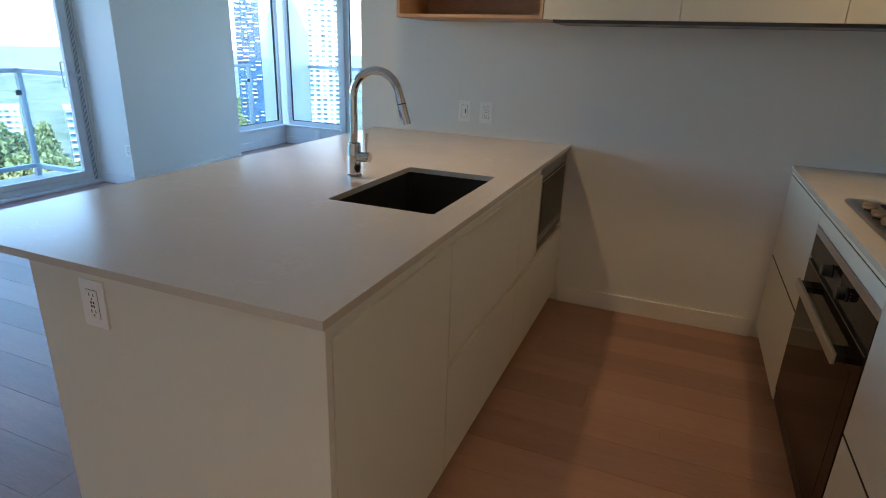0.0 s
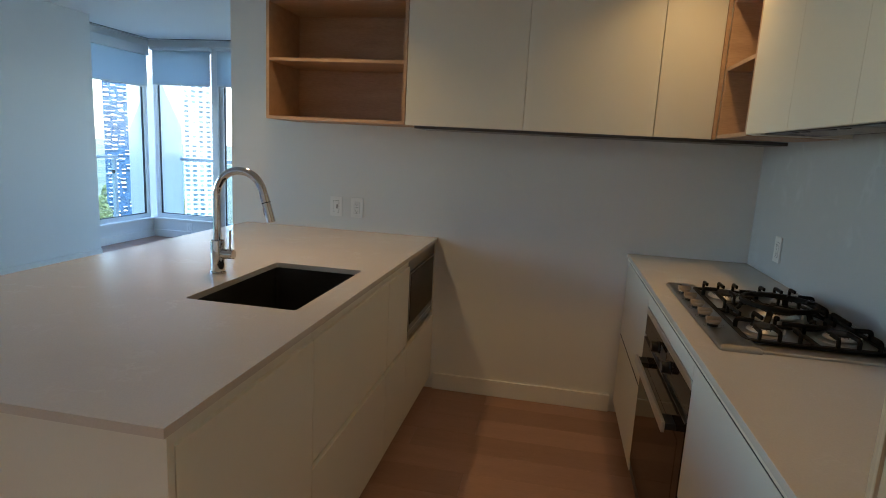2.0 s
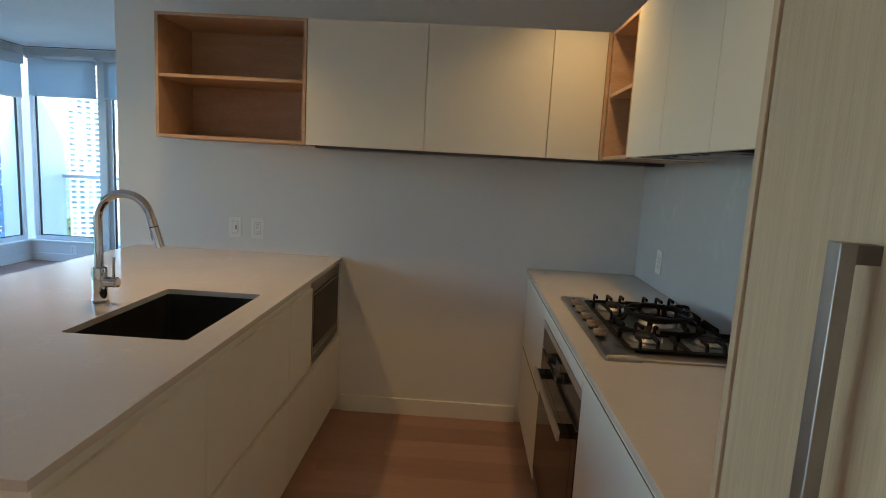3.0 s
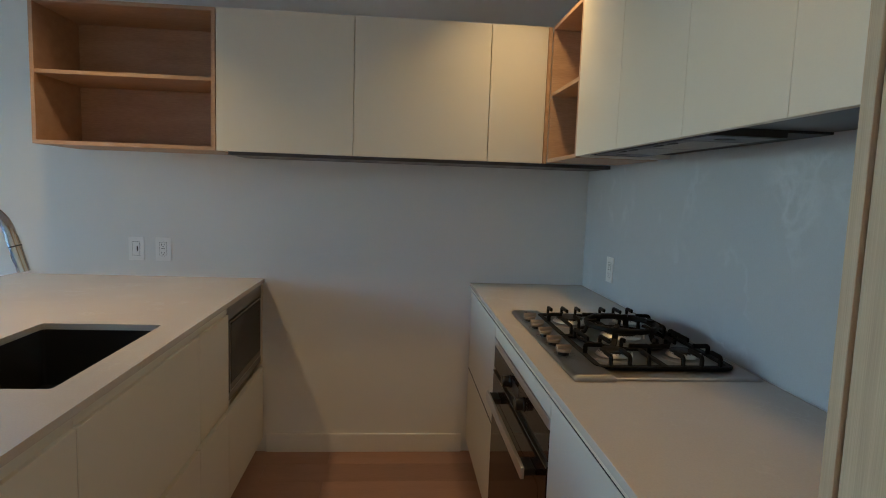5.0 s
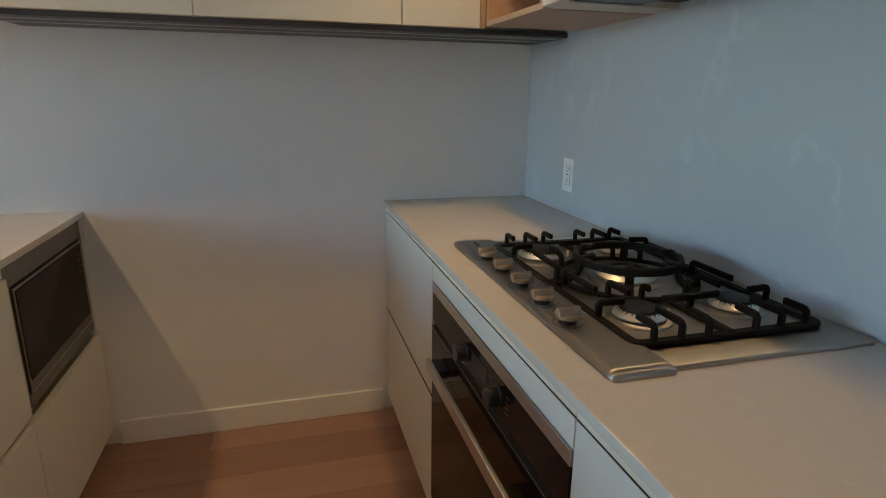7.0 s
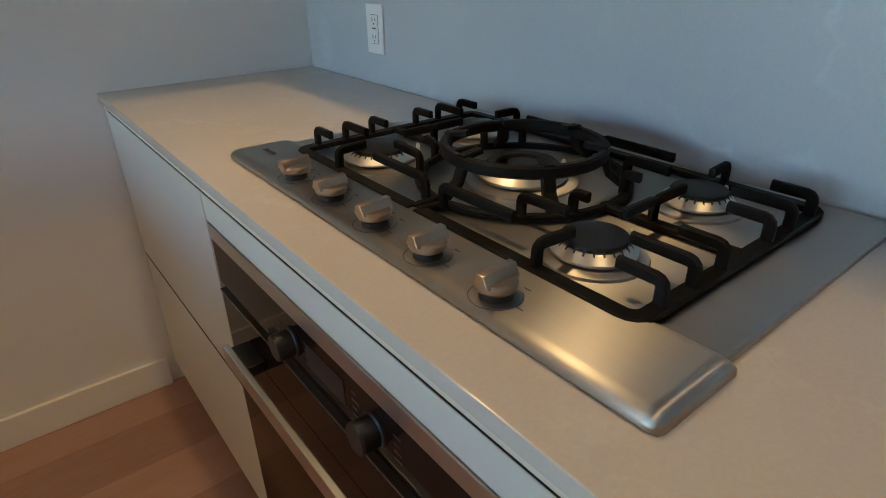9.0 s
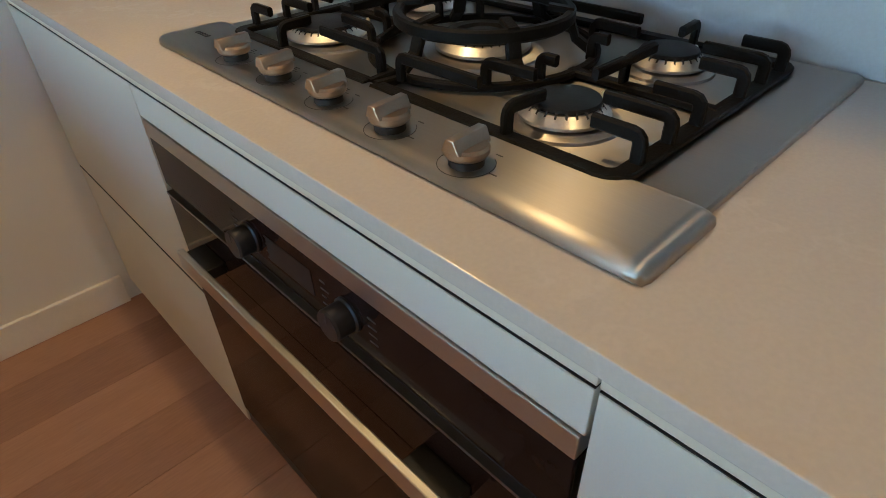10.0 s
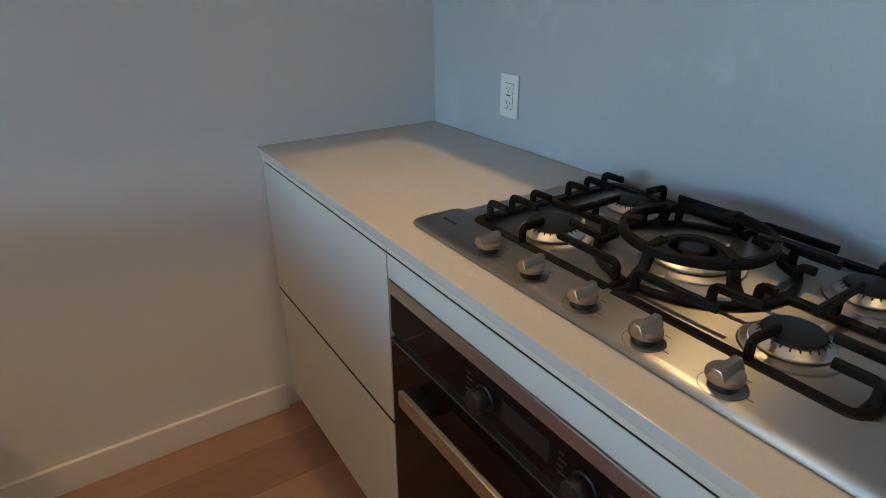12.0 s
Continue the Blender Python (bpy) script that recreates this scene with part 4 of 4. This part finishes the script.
for a, b, word in ((-1.184, -0.783, "off-white handleless wall cabinet beside the corner shelf"), (-1.590, -1.184, "off-white handleless wall cabinet over the hood"), (-1.960, -1.590, "off-white handleless wall cabinet above the hob end"), (-2.486, -1.960, "off-white handleless wall cabinet beside the fridge")):
    u = thing("wall_cabinet", (-0.15, (a + b) / 2, UZ0), word, "wall cabinet", "wall cabinets")
    part("body", box((RXF + 0.020, a, UZ0 + 0.055), (-0.001, b, UZ1)), CARCASS, u)
    part("door_front", box((RXF, a + 0.0006, RZ0), (RXF + 0.019, b - 0.0006, UZ1), 0.0008), FRONT, u)
# cabinet floor beside the hood, and the hood itself
HB = RZ0 - 0.001  # underside of the hood
H0, H1 = -1.668, -0.885
solid("cabinet_floor", box((RXF + 0.020, H1 + 0.001, HB - 0.002), (-0.005, -0.783, HB + 0.016)), CARCASS, "cream underside board beside the hood", "panel")
solid("cabinet_floor", box((RXF + 0.020, -2.486, HB + 0.018), (-0.005, H0 - 0.001, UZ0 + 0.0545)), LEDM, "dark underside board beside the fridge", "panel")
hood = thing("extractor_hood", (-0.15, (H0 + H1) / 2, HB), "grey steel built-in extractor hood, switched off", "extractor hood")
part("housing", box((RXF + 0.020, H0, HB + 0.030), (-0.005, H1, UZ0 + 0.0545)), GASKET_AND_SHADE, hood)
hb = box((RXF + 0.020, H0, HB + 0.002), (RXF + 0.034, H1, HB + 0.029), 0.001)
box((-0.113, H0, HB + 0.012), (-0.005, H1, HB + 0.029), 0.001, bm=hb)
box((RXF + 0.034, H1 - 0.020, HB), (-0.115, H1, HB + 0.029), 0.001, bm=hb)
box((RXF + 0.034, H0, HB), (-0.115, H0 + 0.020, HB + 0.029), 0.001, bm=hb)
part("rim", hb, GASKET_AND_SHADE, hood, "dark rim")
ys = [H1 - 0.022, H1 - 0.140, (H0 + H1) / 2, H0 + 0.140, H0 + 0.022]
for i, (b, a) in enumerate(zip(ys, ys[1:])):
    part("filter_panel" if i in (1, 2) else "light_panel", box((RXF + 0.036, a + 0.0015, HB), (-0.117, b - 0.0015, HB + 0.026), 0.001), HOODM, hood)
    m = (a + b) / 2
    if i in (0, 3):
        part("lamp_glass", lathe([(0.024, 0.0), (0.024, -0.0025), (0.020, -0.0035), (0.0, -0.0035)], (-0.215, m, HB), seg=28), HOODM, hood, "round frosted lamp, off")
    else:
        for o in (-0.04, 0.04):
            part("latch", box((RXF + 0.046, m + o - 0.020, HB - 0.003), (RXF + 0.058, m + o + 0.020, HB + 0.0005), 0.001), LEDM, hood)
        mesh = bmesh.new()
        for k in range(40):
            yy = a + 0.012 + (b - a - 0.024) * k / 39
            box((RXF + 0.068, yy - 0.0012, HB - 0.0008), (-0.125, yy + 0.0012, HB + 0.0005), bm=mesh)
        part("filter_mesh", mesh, GOLA, hood)

# ---- tall fridge housing ----
FZ = KITCHEN_Z - 0.002
solid("tall_panel", box((-0.638, -2.502, 0.0), (-0.001, -2.488, FZ), 0.001), LAMINATE, "cream grained laminate side panel of the fridge", "panel")
fridge = thing("fridge", (-0.3, -2.88, 0.0), "built-in fridge behind cream grained laminate doors", "fridge")
part("body", box((-0.609, -3.262, 0.02), (-0.001, -2.503, FZ)), CARCASS, fridge)
fd = part("door", box((-0.635, -3.262, 0.10), (-0.612, -2.504, FZ - 0.01), 0.0015), LAMINATE, fridge)
part("plinth", box((-0.56, -3.262, 0.0), (-0.54, -2.504, 0.098)), LAMINATE, fridge)
FH = -0.669
part("handle", box((FH, -2.712, 0.55), (FH + 0.014, -2.694, 1.404), 0.0012), STEEL_V, fd, "long slim square brushed steel handle")
for z in (0.552, 1.387):
    part("handle_post", box((FH + 0.0138, -2.711, z), (-0.635, -2.695, z + 0.016), 0.0008), BRONZE, fd)
solid("tall_panel", box((-0.638, -3.290, 0.0), (-0.001, -3.266, FZ), 0.001), LAMINATE, "cream grained laminate end panel of the fridge", "panel")


# ---- sockets and switches ----
def wall_plate(label, category, at, face, kind):
    """A screwed plate 70 by 115 mm with an insert; face: the way it looks."""
    u = thing("socket" if kind != "switch" else "switch", at, label, category, "wall plates")

    def bx(a0, a1, c0, c1, d0, d1, r=0.0):
        if face == "-y":
            return box((at[0] + a0, at[1] - d1, at[2] + c0), (at[0] + a1, at[1] - d0, at[2] + c1), r)
        return box((at[0] - d1, at[1] - a1, at[2] + c0), (at[0] - d0, at[1] - a0, at[2] + c1), r)

    part("plate", bx(-0.037, 0.037, -0.058, 0.058, 0.0002, 0.006, 0.002), PLATE, u)
    part("insert", bx(-0.0165, 0.0165, -0.0335, 0.0335, 0.0055, 0.0078, 0.0008), PLATE, u)
    part("seam", bx(-0.0175, 0.0175, -0.0345, 0.0345, 0.0050, 0.0063), SLOT if kind == "usb" else PRINTW, u)
    if kind == "switch":
        part("rocker", bx(-0.013, 0.013, -0.028, 0.028, 0.0076, 0.0092, 0.001), PLATE, u)
        part("slider", bx(0.004, 0.010, -0.012, 0.012, 0.009, 0.0102), PRINTW, u)
    else:
        for c in (-0.022, 0.018):
            part("slot", bx(-0.0075, -0.0052, c, c + 0.009, 0.0076, 0.0081), SLOT, u)
            part("slot", bx(0.0052, 0.0072, c + 0.001, c + 0.008, 0.0076, 0.0081), SLOT, u)
            part("slot", bx(-0.0022, 0.0022, c - 0.007, c - 0.003, 0.0076, 0.0081), SLOT, u)
        if kind == "usb":
            for c in (-0.005, 0.004):
                part("port", bx(-0.006, -0.001, c - 0.003, c + 0.003, 0.0076, 0.0081), SLOT, u)
                part("port", bx(0.002, 0.006, c - 0.003, c + 0.003, 0.0076, 0.0081), SLOT, u)
        else:
            part("button", bx(-0.008, 0.008, -0.0035, -0.0005, 0.0076, 0.0088, 0.0005), PLATE, u)
            part("button", bx(-0.008, 0.008, 0.0008, 0.0038, 0.0076, 0.0088, 0.0005), PRINTW, u)
    for c in (-0.048, 0.048):
        part("screw", bx(-0.0028, 0.0028, c - 0.0028, c + 0.0028, 0.0055, 0.0066, 0.0008), PLATE, u)
    return u


wall_plate("white dimmer switch plate on the kitchen wall", "switch", (-2.260, 0.0, 1.045), "-y", "switch")
wall_plate("white double socket plate on the kitchen wall", "socket", (-2.132, 0.0, 1.045), "-y", "socket")
wall_plate("white double socket plate on the splashback", "socket", (-0.004, -0.380, 1.045), "-x", "socket")
wall_plate("white socket plate with charging ports on the end panel", "socket", (-2.257, PN + 0.012, 0.814), "-y", "usb")
wall_plate("white socket plate low on the column", "socket", (-5.985, 0.80, 0.344), "-y", "socket")
wall_plate("white socket plate under the far window", "socket", (-5.86, YF, 0.155), "-y", "socket")

# ---- downlights ----
for lx, ly, _ in DOWNLIGHTS:
    d = thing("downlight", (lx, ly, KITCHEN_Z), "white recessed ceiling downlight, lit", "downlight", "downlights")
    part("trim_ring", lathe([(0.050, 0.0), (0.056, 0.0), (0.056, -0.004), (0.050, -0.006), (0.046, -0.004)], (lx, ly, KITCHEN_Z), seg=32), PLATE, d)

# ---- outside ----
GZ = -58.0
GROUND = material("city_ground", (0.20, 0.20, 0.18), 0.95, vary=0.35, scale=0.02, fine=0.15, bump=0.0, tint=(0.06, 0.09, 0.04), spec=0.05)
LEAF = material("tree_leaves", (0.20, 0.22, 0.085), 0.8, vary=0.3, scale=0.2, fine=2.0, bump=0.0, per_object=0.8, tint=(0.07, 0.10, 0.035))
BARK = material("tree_bark", (0.10, 0.08, 0.06), 0.9, vary=0.2)
TOWERW = material("white_tower_panels", (0.62, 0.63, 0.64), 0.7, vary=0.04, scale=0.1, fine=1.0, bump=0.0)
BLOCKG = material("pale_block_glass", (0.22, 0.29, 0.35), 0.4, vary=0.3, scale=0.25, fine=0.9, bump=0.0, spec=0.3)
TOWERG = material("blue_tower_glass", (0.035, 0.085, 0.17), 0.45, vary=0.3, scale=0.25, fine=0.9, bump=0.0, spec=0.2)
SLABM = material("white_balcony_slab", (0.68, 0.68, 0.68), 0.7, vary=0.04, scale=0.3, fine=2.0, bump=0.0)
structure("ground", box((-3000, -1500, GZ - 1), (1500, 3000, GZ)), GROUND, "far city ground seen from high up", "ground")
structure("balcony_floor", box((-7.52, -5.2, -0.16), (XW - 0.15, 4.90, -0.06), 0.01), CONCRETE, "pale concrete balcony floor", "balcony")
structure("balcony_floor_far", box((XW - 0.15, YF + 0.15, -0.16), (-2.9, 4.90, -0.06), 0.01), CONCRETE, "pale concrete balcony floor at the corner", "balcony")
structure("balcony_column", box((-7.22, 4.32, -0.06), (-6.70, 4.84, 2.9), 0.01), TOWERW, "white panelled corner column of the balcony", "column")
rail = thing("balcony_railing", (-7.42, 0.5, -0.06), "grey metal balcony railing with clear glass panels", "railing")
RXO, RYO = -7.42, 4.80
part("top_rail", box((RXO - 0.03, -5.1, 1.0), (RXO + 0.03, 0.85, 1.045), 0.004), RAILM, rail)
part("top_rail", box((RXO + 0.03, 0.79, 1.0), (XW - 0.15, 0.85, 1.045), 0.004), RAILM, rail)
part("top_rail", box((RXO - 0.03, 2.0, 1.0), (RXO + 0.03, 4.30, 1.045), 0.004), RAILM, rail)
part("top_rail", box((-6.82, RYO - 0.03, 1.0), (-2.9, RYO + 0.03, 1.045), 0.004), RAILM, rail)
part("bottom_rail", box((RXO - 0.025, -5.1, 0.03), (RXO + 0.025, 0.84, 0.075), 0.004), RAILM, rail)
part("bottom_rail", box((RXO + 0.025, 0.795, 0.03), (XW - 0.15, 0.845, 0.075), 0.004), RAILM, rail)
part("pane", box((RXO + 0.03, 0.815, 0.076), (XW - 0.16, 0.825, 0.985)), RAILGLASS, rail).visible_shadow = False
part("bottom_rail", box((RXO - 0.025, 2.0, 0.03), (RXO + 0.025, 4.30, 0.075), 0.004), RAILM, rail)
part("bottom_rail", box((-6.82, RYO - 0.025, 0.03), (-2.9, RYO + 0.025, 0.075), 0.004), RAILM, rail)
posts = [-5.05, -4.3, -3.1, -1.9, -0.6, 0.82, 2.0, 3.2, 4.25]
for py in posts:
    part("post", box((RXO - 0.025, py - 0.025, -0.06), (RXO + 0.025, py + 0.025, 1.0), 0.003), RAILM, rail)
for p0, p1 in zip(posts, posts[1:]):
    if p0 == 0.82:
        continue
    part("pane", box((RXO - 0.005, p0 + 0.03, 0.076), (RXO + 0.005, p1 - 0.03, 0.985)), RAILGLASS, rail).visible_shadow = False
    part("clamp", box((RXO + 0.01, p1 - 0.07, 0.78), (RXO + 0.03, p1 - 0.02, 0.83), 0.003), GASKET_AND_SHADE, rail)
xs = [-6.80, -5.2, -4.0, -3.0]
for px in xs:
    part("post", box((px - 0.025, RYO - 0.025, -0.06), (px + 0.025, RYO + 0.025, 1.0), 0.003), RAILM, rail)
for p0, p1 in zip(xs, xs[1:]):
    part("pane", box((p0 + 0.03, RYO - 0.005, 0.076), (p1 - 0.03, RYO + 0.005, 0.985)), RAILGLASS, rail).visible_shadow = False


def tower(label, cx, cy, wx, floors, turn, skin, bal, depth=14.0, storey=2.95, rails=True, name="apartment_tower", category="tower"):
    """A far residential tower: core, bands of windows and balcony slabs on every storey."""
    u = thing(name, (cx, cy, GZ), label, category)
    u.rotation_euler = (0, 0, radians(turn))
    base = Vector((cx, cy, 0))
    h = floors * storey
    part("wall", box((cx - wx / 2, cy, GZ), (cx + wx / 2, cy + depth, GZ + h)), skin, u)
    part("roof", box((cx - wx / 2 - 0.4, cy - 0.4, GZ + h), (cx + wx / 2 + 0.4, cy + depth + 0.4, GZ + h + 1.2)), SLABM, u)
    bays = max(3, int(wx / 3.6))
    step = wx / bays
    for f in range(floors):
        z = GZ + f * storey
        slabs = bmesh.new()
        for k in range(bays):
            x = cx - wx / 2 + k * step
            h = (k * 37 + f * 61 + (k * f * 17) % 29) % 97 / 97.0
            if (k + f // 9) % 3 != bal and (bal != 3 or h > 0.18 + 0.16 * k):
                cut = 0.15 if bal != 3 else 0.15 + 1.6 * ((h * 7.3) % 1.0)
                box((x + cut, cy - 1.7, z + 2.50), (x + step - (0.15 if (k * 7 + f * 3) % 4 else 1.2), cy, z + 2.82), bm=slabs)
                if rails or h > 0.55:
                    box((x + cut, cy - 1.7, z + 0.0), (x + step - 0.15, cy - 1.6, z + 0.8), bm=slabs)
        part("balcony", slabs, SLABM, u, smooth=False)
        wins = bmesh.new()
        for k in range(bays):
            x = cx - wx / 2 + k * step
            box((x + 0.9, cy - 0.06, z + 0.7), (x + step - 0.9, cy + 0.1, z + 2.2), bm=wins)
        part("window_band", wins, TOWERG if skin is TOWERG else BLOCKG, u, smooth=False)
    return u


tower("blue glass tower with white balconies", -267, 314, 22, 54, 40, TOWERG, 3, rails=False)
tower("white tower with stacked balconies and narrow windows", -214, 318, 24, 54, 34, TOWERW, 0)
tower("white tower with rows of balconies", -158, 322, 17, 52, 28, TOWERW, 1)
tower("low glazed apartment block with long white balconies", -262.5, 184.4, 12, 8, 57, BLOCKG, 1, storey=3.3, rails=False, name="apartment_block", category="building")
tower("pale low apartment block among trees", -380, 215, 24, 5, 57, TOWERW, 2, storey=3.3, name="apartment_block", category="building")


def tree(label, h, seed):
    rnd = random.Random(seed)
    u = thing("tree", (0, 0, 0), label, "tree", "trees below the balcony")
    t = sweep([(0, 0, 0), (0.1, 0, h * 0.3), (0.0, 0.15, h * 0.75)], 0.35, seg=8, taper=0.4)
    for k in range(6):
        a = k * 1.05 + rnd.random()
        sweep([(0.05, 0.05, h * (0.25 + 0.07 * k)), (math.cos(a) * h * 0.22, math.sin(a) * h * 0.22, h * (0.42 + 0.07 * k))], 0.12, seg=6, bm=t, taper=0.4)
    part("trunk", t, BARK, u)
    verts, faces = [], []
    for k in range(900):
        z = rnd.random() ** 0.8
        rad = h * 0.30 * (1 - 0.75 * z) * (0.55 + 0.6 * rnd.random()) * (1 + 0.3 * math.sin(5 * z + k % 5))
        a = rnd.random() * 6.283
        c = Vector((math.cos(a) * rad, math.sin(a) * rad, h * (0.22 + 0.78 * z)))
        q = Euler((rnd.random() * 3, rnd.random() * 3, rnd.random() * 6)).to_matrix()
        s = 0.6 + 0.5 * rnd.random()
        i = len(verts)
        for p in ((-1, -0.4, 0), (0.2, -0.7, 0.2), (1, 0.1, 0), (-0.1, 0.7, 0.15)):
            verts.append(c + q @ (Vector(p) * s))
        faces.append((i, i + 1, i + 2, i + 3))
    me = bpy.data.meshes.new("crown")
    me.from_pydata(verts, [], faces)
    me.materials.append(LEAF)
    ob = new("crown", me)
    ob.parent = u
    return u


kinds = [tree("yellow-green leafy tree below the balcony", 13, 1), tree("dark green conical tree below the balcony", 18, 2)]
rnd = random.Random(7)
for k in range(120):
    if k % 8 == 5:
        d, a = 390 + 80 * rnd.random(), radians(124 + 10 * rnd.random())
    else:
        d, a = 215 + 150 * rnd.random() ** 1.3, radians(142 + 18 * rnd.random())
    m = pose(d * math.cos(a), d * math.sin(a), GZ, 0, 0, rnd.random() * 360) @ Matrix.Scale(0.75 + 0.5 * rnd.random(), 4)
    if k < 2:
        kinds[k].matrix_basis = m
    else:
        copy_thing(kinds[k % 2], m)

# ---- floor boards ----
floor = bpy.data.objects["floor"]
BASE[floor.name] = Vector((0, 0, 0))
W, ANCHOR = 0.178, -1.030
lengths = {}


def plank_mesh(n):
    """One board of length n, shared by all of that length."""
    if n not in lengths:
        b = box((0, 0.0004, -0.012), (n, W - 0.0004, 0.0), 0.0006, 1)
        me = bpy.data.meshes.new("plank")
        b.to_mesh(me)
        b.free()
        me.materials.append(FLOOR)
        lengths[n] = me
    return lengths[n]


rnd = random.Random(11)
count = 0
row = math.floor((YB - ANCHOR) / W)
while ANCHOR + row * W < YF:
    y = ANCHOR + row * W
    x = XW - rnd.choice((0.0, 0.3, 0.6, 0.9, 1.2))
    while x < 0:
        n = rnd.choice((1.2, 1.5, 1.8, 2.1))
        x1 = min(x + n, 0.0)
        x0 = max(x, XW)
        if y > 0.1:
            x1 = min(x1, WEND + 0.14)
        if x1 - x0 > 0.05:
            ob = new("plank", plank_mesh(round(x1 - x0 - 0.0010, 3)))
            ob.location = (x0, y, 0.0)
            ob.parent = floor
            count += 1
        x += n
    row += 1
